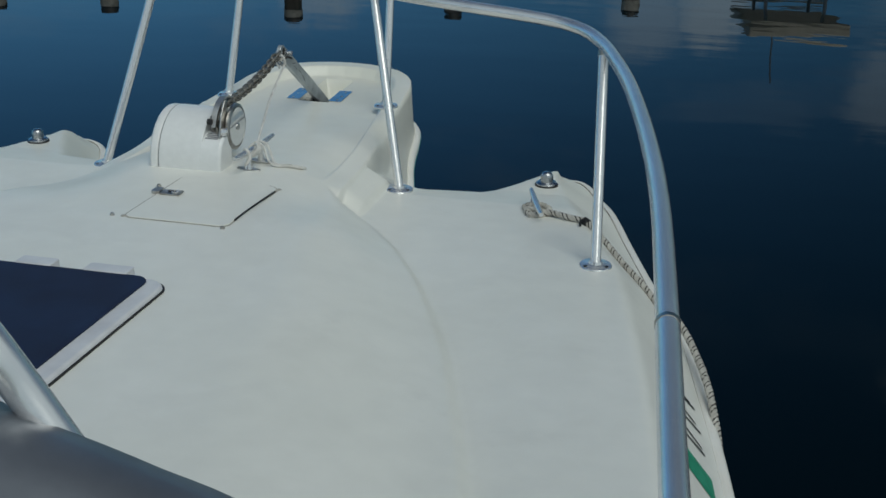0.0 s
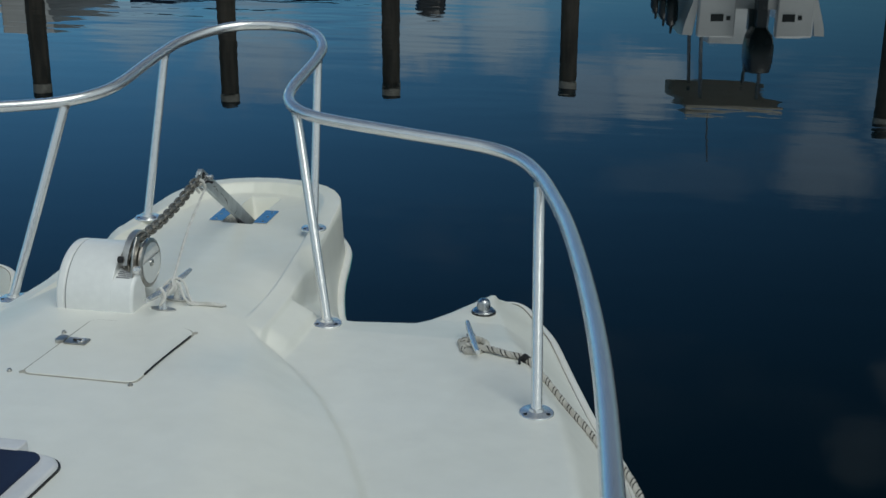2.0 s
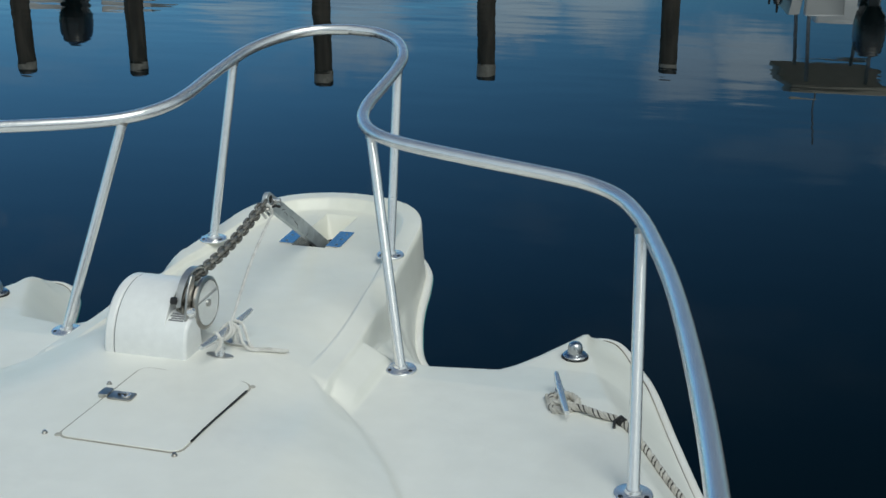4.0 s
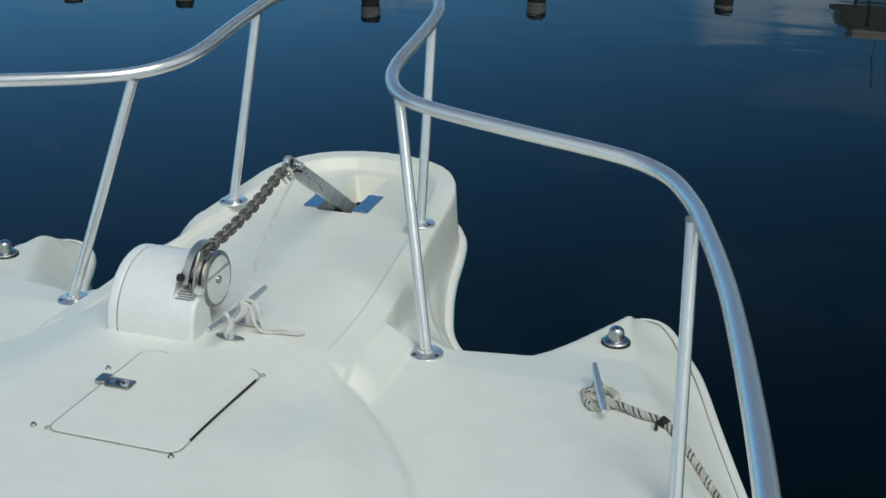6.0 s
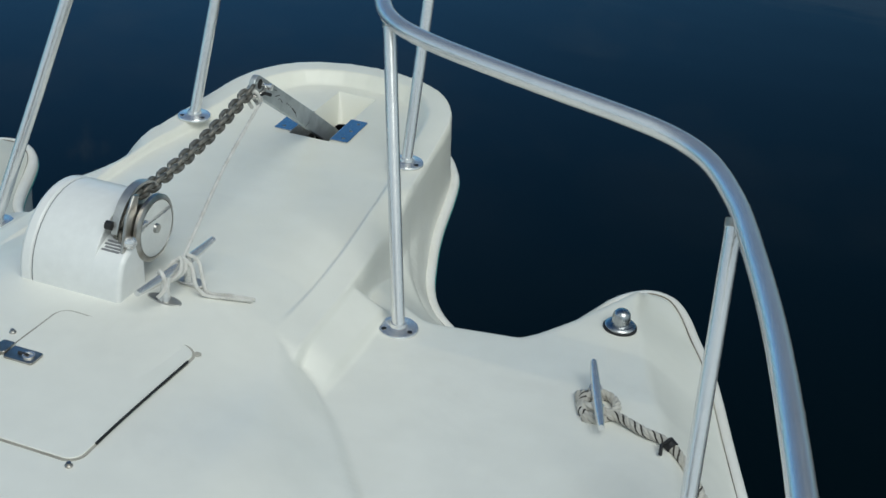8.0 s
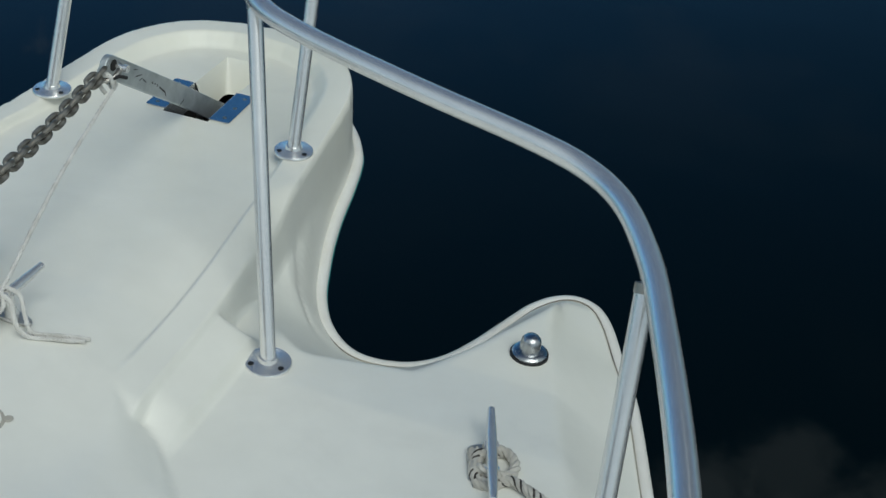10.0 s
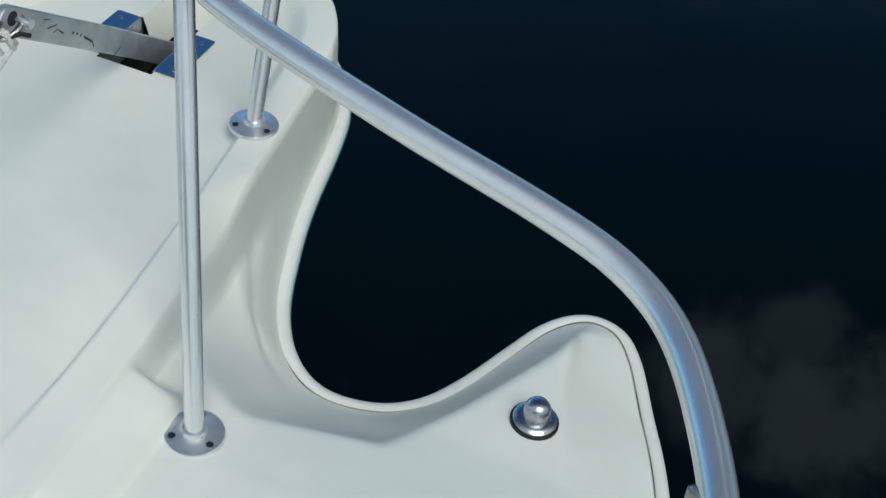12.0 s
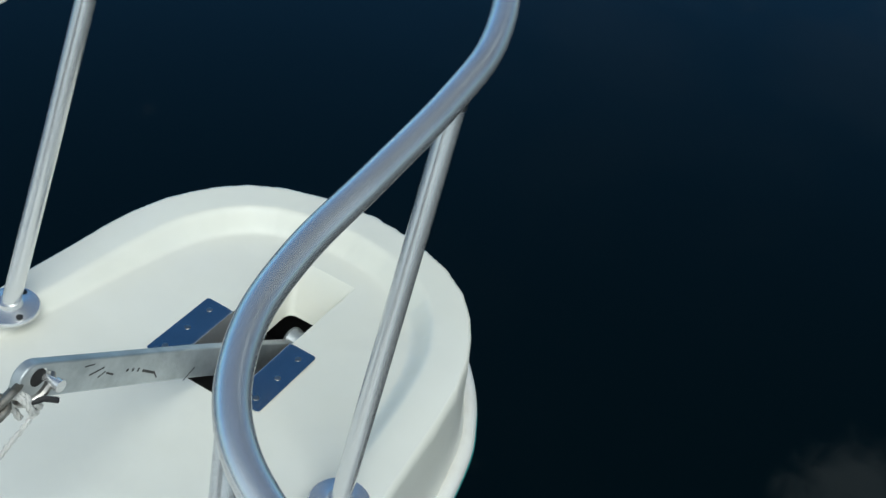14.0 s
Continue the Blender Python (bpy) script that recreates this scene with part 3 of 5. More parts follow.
def build_deck():
    half = axis_lines([(0, 0.20, 0.005), (0.20, 0.41, 0.0035), (0.41, 1.32, 0.01), (1.32, 1.64, 0.02)])
    xs = np.concatenate([-half[:0:-1], half])
    ys = axis_lines([(-2.4, 1.0, 0.05), (1.0, 2.4, 0.014), (2.4, 2.85, 0.0075), (2.85, 3.30, 0.0075), (3.30, 3.56, 0.005), (3.56, 3.85, 0.0035)])
    X, Y = np.meshgrid(xs, ys)
    edge_x = np.interp(ys, PLAT[::-1, 1][:9], PLAT[::-1, 0][:9])
    for k in range(len(ys)):
        wide = port_wider(ys[k]) * (xs < 0) * np.interp(np.abs(xs), [0.1, 0.33, 0.70], [0, 1, 0])
        X[k] = np.sign(xs) * (np.interp(np.abs(xs), [0, 0.10, 0.33, 0.70, 1.64], [0, 0.10, edge_x[k], 0.70, 1.64]) + wide)
    Z, near, dist = height(X, Y)
    cx, cy = (X[:-1, :-1] + X[1:, 1:]) / 2, (Y[:-1, :-1] + Y[1:, 1:]) / 2
    keep = inside_edge(cx, cy)
    keep &= ~((cx > SLOT[0]) & (cx < SLOT[2]) & (cy > SLOT[1]) & (cy < SLOT[3]))
    inb = inside_edge(X, Y)
    n_all = np.zeros(X.shape, int)
    n_kept = np.zeros(X.shape, int)
    for a, b in ((0, 0), (0, 1), (1, 0), (1, 1)):
        sl = (slice(a, X.shape[0] - 1 + a), slice(b, X.shape[1] - 1 + b))
        n_all[sl] += 1
        n_kept[sl] += keep
    rim = (n_kept > 0) & (n_kept < 4) & (dist < 0.045) & ~((np.abs(X) < 0.06) & (Y < 3.65))
    # edge points slide onto the outline itself
    seg_x, seg_y = E4[near, 0], E4[near, 1]
    X = np.where(rim, np.sign(X) * seg_x, X)
    Y = np.where(rim, seg_y, Y)
    Z = np.where(rim, E4[near, 2], Z)
    used = n_kept > 0
    index = -np.ones(X.shape, int)
    index[used] = np.arange(used.sum())
    verts = np.stack([X[used], Y[used], Z[used]], 1)
    r, c = np.nonzero(keep)
    faces = np.stack([index[r, c], index[r, c + 1], index[r + 1, c + 1], index[r + 1, c]], 1)
    me = bpy.data.meshes.new("deck")
    me.from_pydata(verts.tolist(), [], faces.tolist())
    me.materials.append(GEL)
    me.shade_smooth()
    me.validate()
    ob = new("deck", me)
    ob.parent = boat
    ob.matrix_parent_inverse = boat.matrix_basis.inverted()
    ob["label"] = "off-white gelcoat foredeck with raised trunk"
    return ob


deck = build_deck()


def whole_edge(dz=0.0, out=0.0, step=2):
    """The edge from starboard aft round the bow to port aft, moved outward and up."""
    e = E4[::step * 2]
    right = [Vector((a[0], a[1], a[2])) for a in e]
    left = [Vector((-a[0], a[1], a[2])) for a in e[1:]]
    path = right[::-1] + left
    res = []
    for i, p in enumerate(path):
        t = path[min(i + 1, len(path) - 1)] - path[max(i - 1, 0)]
        n = Vector((t.y, -t.x, 0)).normalized()
        res.append(p + n * out + Vector((0, 0, dz)))
    return res


UP = (0, 0, 1)
bm = bmesh.new()
sweep(bm, whole_edge(), [(-0.004, 0.004), (0.001, 0.0065), (0.009, 0.0055), (0.0155, 0.0015), (0.0185, -0.006), (0.019, -0.018), (0.012, -0.026), (-0.004, -0.026)], up=UP)
part("rub_rail", bm, GEL_LIP, boat, "cream rub rail along the deck edge")
bm = bmesh.new()
sweep(bm, whole_edge(0.0062, -0.0055), [(-0.0007, -0.004), (0.0007, -0.004), (0.0007, 0.0), (-0.0007, 0.0)], up=UP)
part("sealant_seam", bm, SEAM, boat, "dark sealant line inside the rub rail")
bm = bmesh.new()
sweep(bm, whole_edge(-0.0135, 0.0175), [(-0.006, -0.0030), (0.0026, -0.0030), (0.0030, -0.001), (0.0026, 0.0010), (-0.006, 0.0010)], up=UP)
part("stripe", bm, TEAL, boat, "teal stripe under the rub rail")

# hull: from the edge down to below the water
bm = bmesh.new()
rows_h = []
for k, (drop, pull) in enumerate(((0.0, 0.004), (0.25, 0.06), (0.6, 0.17), (1.0, 0.30), (1.5, 0.48))):
    ring = []
    for a in E4[::6]:
        y = a[1]
        wing = np.interp(y, [2.4, 3.3], [0, 1])
        x = a[0] * (1 - pull * 0.6) - pull * wing * 0.3 * (a[0] > 0.1)
        yy = y - pull * np.interp(y, [1.5, 3.7], [0, 1.6])
        ring.append((max(x, 0.0), yy, a[2] - 0.02 - drop))
    full = ring[::-1] + [(-x, y, z) for x, y, z in ring[1:]]
    rows_h.append([bm.verts.new(v) for v in full])
for a, b in zip(rows_h, rows_h[1:]):
    for i in range(len(a) - 1):
        bm.faces.new((a[i], a[i + 1], b[i + 1], b[i]))
bm.faces.new([r[0] for r in rows_h] + [r[-1] for r in rows_h[::-1]])
bmesh.ops.recalc_face_normals(bm, faces=bm.faces[:])
part("hull", bm, GEL_HULL, boat, "white hull side")

# the anchor slot: a moulded funnel forward, aft a well with its shade painted near-black
x0, y0, x1, y1 = SLOT
WELL_Y = 3.44
bm = bmesh.new()
rows_f = []
for k in range(7):
    v = k / 6
    w, yf, r = 0.05 - 0.020 * v, y1 - 0.044 * v, 0.0005 + 0.014 * v ** 0.7
    out = [(-w, WELL_Y), (-w, (WELL_Y + yf - r) / 2)] + [(-w + r - r * math.cos(radians(a)), yf - r + r * math.sin(radians(a))) for a in range(0, 91, 15)]
    out += [(0.0, yf)] + [(-x, y) for x, y in out[::-1]]
    row = []
    for x, y in out:
        zt = at_deck(x, y) if k == 0 else None
        row.append((x, y, zt))
    rows_f.append(row)
grid_f = []
for k, row in enumerate(rows_f):
    v = k / 6
    grid_f.append([bm.verts.new((x, y, rows_f[0][i][2] * (1 - v ** 1.15) - 0.006 * v ** 1.15)) for i, (x, y, _) in enumerate(row)])
for a, c in zip(grid_f, grid_f[1:]):
    for i in range(len(a) - 1):
        bm.faces.new((a[i], a[i + 1], c[i + 1], c[i]))
part("slot_wall", bm, GEL, boat)
zt0 = at_deck(0.0, y0)
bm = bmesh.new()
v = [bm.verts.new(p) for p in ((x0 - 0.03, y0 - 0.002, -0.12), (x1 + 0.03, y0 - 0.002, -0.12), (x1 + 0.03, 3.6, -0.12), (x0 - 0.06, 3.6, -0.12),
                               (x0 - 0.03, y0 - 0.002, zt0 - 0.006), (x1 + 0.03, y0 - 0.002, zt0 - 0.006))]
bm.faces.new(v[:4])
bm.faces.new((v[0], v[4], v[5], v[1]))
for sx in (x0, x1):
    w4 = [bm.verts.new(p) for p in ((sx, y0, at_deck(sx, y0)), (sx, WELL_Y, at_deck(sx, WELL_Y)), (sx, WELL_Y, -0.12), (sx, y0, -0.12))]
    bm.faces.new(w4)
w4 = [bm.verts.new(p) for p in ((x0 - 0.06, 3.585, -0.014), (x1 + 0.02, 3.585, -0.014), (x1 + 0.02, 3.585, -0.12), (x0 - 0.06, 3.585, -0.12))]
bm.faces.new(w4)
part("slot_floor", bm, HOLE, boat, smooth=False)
# worn pale roller lying in the mouth of the slot
bm = bmesh.new()
lathe(bm, [(0, -0.024), (0.021, -0.024), (0.023, -0.020), (0.019, -0.004), (0.019, 0.004), (0.023, 0.020), (0.021, 0.024), (0, 0.024)], 22,
      Matrix.Translation((0.012, 3.522, -0.034)) @ pose(0, 0, 0, 0, 90, 0))
part("bow_roller", bm, GALV, boat, "worn pale bow roller")

# ---------------------------------------------------------------- bow rail
RAIL_R = 0.0155
HALF_RAIL = [(0, 3.705, 0.603), (0.10, 3.685, 0.60), (0.178, 3.615, 0.590), (0.228, 3.50, 0.575), (0.242, 3.39, 0.560), (0.246, 3.25, 0.543),
             (0.247, 3.13, 0.527), (0.265, 3.035, 0.514), (0.317, 2.953, 0.504), (0.41, 2.898, 0.497), (0.62, 2.82, 0.492),
             (0.80, 2.766, 0.486), (0.882, 2.733, 0.481), (0.940, 2.682, 0.476), (0.986, 2.596, 0.471), (1.024, 2.48, 0.470), (1.089, 2.22, 0.470), (1.154, 1.86, 0.470),
             (1.199, 1.53, 0.470), (1.234, 1.15, 0.470), (1.271, 0.70, 0.470), (1.317, 0.2, 0.470), (1.36, -0.6, 0.470), (1.40, -1.3, 0.40), (1.41, -1.42, 0.25), (1.41, -1.45, 0.06)]
bow_rail = thing("bow_rail", (0, 2.9, 0), "polished stainless steel tube rail round the bow", "railing")
half = spline(HALF_RAIL, 8)
full_rail = [Vector((-p.x, p.y, p.z)) for p in half[:0:-1]] + half
bm = bmesh.new()
sweep(bm, full_rail, circle(RAIL_R, 28))
part("rail_tube", bm, STEEL, bow_rail)
# butt joint ring on the starboard run
bm = bmesh.new()
jp = min(half, key=lambda p: abs(p.y - 1.10))
sweep(bm, [jp, jp + Vector((0.0008, -0.009, 0))], circle(RAIL_R + 0.0012, 14))
part("joint_sleeve", bm, STEEL_WORN, bow_rail)


def stanchion(foot, head):
    foot, head = Vector(foot), Vector(head)
    bm = bmesh.new()
    sweep(bm, [foot + Vector((0, 0, 0.006)), foot.lerp(head, 0.5), head], circle(0.0123, 20))
    post = part("stanchion", bm, STEEL, bow_rail)
    bm = bmesh.new()
    lathe(bm, [(0.0, 0.0), (0.038, 0.0), (0.038, 0.0025), (0.0365, 0.0045), (0.022, 0.0062), (0.0165, 0.0085), (0.0145, 0.014), (0.0, 0.014)], 28, Matrix.Translation(foot))
    fl = part("base_flange", bm, STEEL, post, "round steel base flange with three screws")
    for k in range(3):
        bm = bmesh.new()
        a = radians(100 + 120 * k)
        m = Matrix.Translation(foot + Vector((0.028 * math.cos(a), 0.028 * math.sin(a), 0.0052)))
        lathe(bm, [(0.0, 0.0), (0.0048, 0.0), (0.0048, 0.0012), (0.003, 0.0016), (0.0, 0.0012)], 10, m)
        part("screw", bm, INK, post, "dark screw head")
    bm = bmesh.new()
    d = (head - foot).normalized()
    sweep(bm, [head - d * 0.012, head], circle(0.0136, 12))
    part("weld_collar", bm, STEEL_WORN, post)


for sx in (1, -1):
    for fx, fy, hy in ((0.262, 3.24, 3.405), (0.440, 2.745, 2.962), (1.033, 2.296, 2.53), (1.345, 0.35, 0.30)):
        # the port post of this pair meets the rail further aft
        join = 2.938 if sx < 0 and 0.4 < fx < 0.5 else hy
        top = min((p for p in half if p.x > 0.2), key=lambda p: abs(p.y - join))
        stanchion((sx * fx, fy, at_deck(fx, fy)), (sx * (top.x - (0.009 if fx > 1 else 0.0)), top.y, top.z - 0.005))


# ---------------------------------------------------------------- deck fillers: chromed domes on black gaskets
def filler(x, y):
    z = at_deck(x, y)
    th = thing("deck_vent", (x, y, z), "small chromed dome vent on a black gasket", "vent", group="deck vents")
    m = Matrix.Translation((x, y, z))
    bm = bmesh.new()
    lathe(bm, [(0, -0.006), (0.0335, -0.006), (0.0335, 0.0045), (0.0, 0.0045)], 24, m)
    part("gasket", bm, BLACK, th, "black rubber gasket")
    bm = bmesh.new()
    lathe(bm, [(0, 0.004), (0.0305, 0.004), (0.0305, 0.008), (0.027, 0.0115), (0.020, 0.0125), (0, 0.0125)], 28, m)
    part("collar", bm, CHROME, th)
    bm = bmesh.new()
    lathe(bm, [(0, 0.012), (0.0185, 0.012), (0.0182, 0.026), (0.0165, 0.034), (0.012, 0.0395), (0.006, 0.0415), (0, 0.042)], 28, m)
    part("dome", bm, CHROME, th)


filler(0.813, 2.992)
filler(-0.813, 2.992)


# ---------------------------------------------------------------- cleats
def horn_cleat(name, m, length, label, foot_gap, h=0.047):
    th = thing(name, m, label, "cleat")
    bm = bmesh.new()
    path = [Vector((0, -length / 2 + length * i / 16, h + 0.006 * abs(i / 8 - 1) ** 2)) for i in range(17)]
    sweep(bm, [m @ p for p in path], circle(0.0086, 12), up=m.to_3x3() @ Vector((0, 0, 1)), grow=lambda t: 0.62 + 0.38 * (1 - abs(2 * t - 1) ** 2.5))
    part("horn", bm, STEEL, th)
    for s in (-1, 1):
        bm = bmesh.new()
        sweep(bm, [m @ Vector((0, s * foot_gap, 0.004)), m @ Vector((0, s * foot_gap * 0.92, h * 0.53)), m @ Vector((0, s * foot_gap * 0.8, h))], circle(0.0085, 10),
              grow=lambda t: 1.35 - 0.5 * math.sin(math.pi * t))
        part("leg", bm, STEEL, th)
        bm = bmesh.new()
        prism(bm, [(a * 1.0, b + s * foot_gap) for a, b in ((0.034 * math.cos(q), 0.0135 * math.sin(q)) for q in [2 * math.pi * i / 20 for i in range(20)])], 0.0, 0.005, m)
        part("foot", bm, GUARD, th, bevel=0.0015)
    return th


def deck_pose(x, y, rz):
    return pose(x, y, at_deck(x, y) - 0.001, 0, 0, rz)


cl_side = Matrix.Translation((0, 0, 0)) @ deck_pose(0.834, 2.661, 17.0)
horn_cleat("mooring_cleat", cl_side, 0.19, "stainless horn cleat with mooring rope made fast", 0.030, 0.023)
horn_cleat("mooring_cleat", deck_pose(-0.834, 2.661, -17.0), 0.19, "stainless horn cleat bolted to the side deck", 0.030, 0.023)
cl_fore = deck_pose(0.112, 2.522, -6)
horn_cleat("foredeck_cleat", cl_fore, 0.215, "stainless horn cleat beside the windlass with thin rope round it", 0.036)


# ---------------------------------------------------------------- ropes: three twisted strands
def laid_rope(bm, path, r, pitch, dark=None, strands=3):
    path = [Vector(p) for p in path]
    fr = frames_along(path)
    acc = 0.0
    ang = []
    for i, p in enumerate(path):
        if i:
            acc += (p - path[i - 1]).length
        ang.append(2 * math.pi * acc / pitch)
    for s in range(strands):
        line = []
        for p, (t, u, v), a in zip(path, fr, ang):
            b = a + 2 * math.pi * s / strands
            line.append(p + (u * math.cos(b) + v * math.sin(b)) * r * 0.5)
        sweep(bm, line, circle(r * 0.56, 6))
    if dark:
        for off in (1.05, 3.14):
            line = [p + (u * math.cos(a + off) + v * math.sin(a + off)) * r * 0.74 for p, (t, u, v), a in zip(path, fr, ang)]
            sweep(dark, line, circle(r * 0.28, 5))


def dense(pts, spacing=0.004):
    p = spline(pts, 24)
    out = [p[0]]
    for q in p[1:]:
        if (q - out[-1]).length >= spacing:
            out.append(q)
    return out


def dz(x, y, up):
    return (x, y, at_deck(x, y) + up)


mooring = thing("mooring_rope", (0.9, 2.65, -0.02), "thick three-strand mooring rope with a dark tracer, over the deck edge", "rope")
R1 = 0.0085
cm, CZ, CS = cl_side, 0.50, 0.86


def on_cleat(x, y, z):
    return tuple(cm @ Vector((x * CS, y * CS, max(0.0075, z * CZ))))


bm, bd = bmesh.new(), bmesh.new()
laid_rope(bm, dense([on_cleat(-0.02, 0.02, 0.03), on_cleat(-0.03, -0.02, 0.016), on_cleat(-0.02, -0.045, 0.012), on_cleat(0.012, -0.045, 0.012), dz(0.878, 2.632, 0.010), dz(0.925, 2.612, 0.009),
                     dz(0.975, 2.60, 0.009), dz(1.02, 2.57, 0.009), dz(1.06, 2.515, 0.009), dz(1.10, 2.455, 0.009), dz(1.135, 2.405, 0.011), dz(1.175, 2.34, 0.011),
                     (1.232, 2.262, -0.085), (1.278, 2.15, -0.105), (1.318, 1.98, -0.12), (1.348, 1.82, -0.20), (1.362, 1.7, -0.45), (1.345, 1.62, -0.8), (1.29, 1.58, -1.35)]), R1, 0.036, bd)
rope_run = part("rope_run", bm, DIRT_ROPE, mooring)
part("tracer", bd, ROPE_DARK, rope_run, "dark tracer strands")
bm = bmesh.new()
laid_rope(bm, dense([on_cleat(-0.012, 0.030, 0.020), on_cleat(0.012, 0.030, 0.022), on_cleat(0.034, 0.022, 0.014), on_cleat(0.042, -0.004, 0.012), on_cleat(0.03, -0.028, 0.014), on_cleat(0.0, -0.032, 0.020), on_cleat(-0.022, -0.012, 0.016),
                     on_cleat(-0.018, 0.010, 0.024), on_cleat(0.0, 0.018, 0.028)]), R1, 0.036)
part("rope_turn", bm, DIRT_ROPE, mooring)
bm = bmesh.new()
laid_rope(bm, dense([on_cleat(-0.030, 0.028, 0.010), on_cleat(-0.030, 0.005, 0.011), on_cleat(-0.024, -0.020, 0.026), on_cleat(0.0, -0.030, 0.034), on_cleat(0.020, -0.040, 0.014), on_cleat(-0.004, -0.056, 0.010), on_cleat(-0.032, -0.048, 0.010)]), R1, 0.036)
part("rope_turn", bm, DIRT_ROPE, mooring)
# black tie round the rope
tx, ty = 0.973, 2.601
bm = bmesh.new()
sweep(bm, [dz(tx - 0.006, ty + 0.004, 0.009), dz(tx + 0.006, ty - 0.004, 0.009)], circle(0.0115, 10))
sweep(bm, [dz(tx, ty, 0.018), dz(tx - 0.012, ty - 0.018, 0.012), dz(tx - 0.010, ty - 0.035, 0.004)], circle(0.0032, 6))
part("black_tie", bm, BLACK, mooring, "black tape tie")

# thin line from the chain to the foredeck cleat
TIP = Vector((0.0, 3.035, 0.272))
line = thing("lashing_line", (0.15, 2.53, 0.12), "thin white three-strand line from anchor to foredeck cleat", "rope")
cm, CZ, CS = cl_fore, 1.0, 1.0
R2 = 0.0039
bm = bmesh.new()
laid_rope(bm, dense([TIP + Vector((0.012, 0.0, -0.022)), TIP.lerp(cm @ Vector((0, 0.02, 0.058)), 0.5) + Vector((0, 0, -0.006)), cm @ Vector((0, 0.02, 0.058))]), 0.0036, 0.016)
part("rope_run", bm, ROPE, line)
bm = bmesh.new()
laid_rope(bm, dense([TIP + Vector(q) for q in ((0.012, 0.0, -0.022), (0.014, -0.012, -0.004), (0.0, -0.018, 0.010), (-0.013, -0.008, 0.0), (-0.010, 0.004, -0.018), (0.006, 0.0, -0.030), (0.016, -0.014, -0.016), (0.012, -0.02, 0.004), (-0.004, -0.024, 0.004), (-0.01, -0.02, -0.014), (0.004, -0.018, -0.034))]), 0.0042, 0.022)
part("knot", bm, ROPE, line)
bm = bmesh.new()
laid_rope(bm, dense([on_cleat(0.0, 0.02, 0.058), on_cleat(0.014, 0.005, 0.045), on_cleat(0.0, -0.012, 0.030), on_cleat(-0.015, -0.002, 0.045), on_cleat(0.0, 0.012, 0.062), on_cleat(0.016, -0.012, 0.05),
                     on_cleat(0.0, -0.032, 0.034), on_cleat(-0.015, -0.03, 0.048), on_cleat(0.0, -0.04, 0.058), on_cleat(0.014, -0.05, 0.04), on_cleat(0.004, -0.062, 0.02)]), R2, 0.017)
part("rope_turn", bm, ROPE, line)
bm = bmesh.new()
laid_rope(bm, dense([on_cleat(0.0, 0.03, 0.060), on_cleat(0.02, 0.035, 0.05), on_cleat(0.04, 0.02, 0.022), dz(0.165, 2.535, 0.005), dz(0.20, 2.553, 0.005), dz(0.236, 2.576, 0.005)]), R2, 0.017)
part("rope_tail", bm, ROPE, line)
bm = bmesh.new()
laid_rope(bm, dense([on_cleat(0.0, 0.015, 0.060), on_cleat(0.02, 0.015, 0.05), on_cleat(0.035, 0.005, 0.022), dz(0.165, 2.525, 0.005), dz(0.20, 2.541, 0.005), dz(0.232, 2.566, 0.005)]), R2, 0.017)
part("rope_tail", bm, ROPE, line)


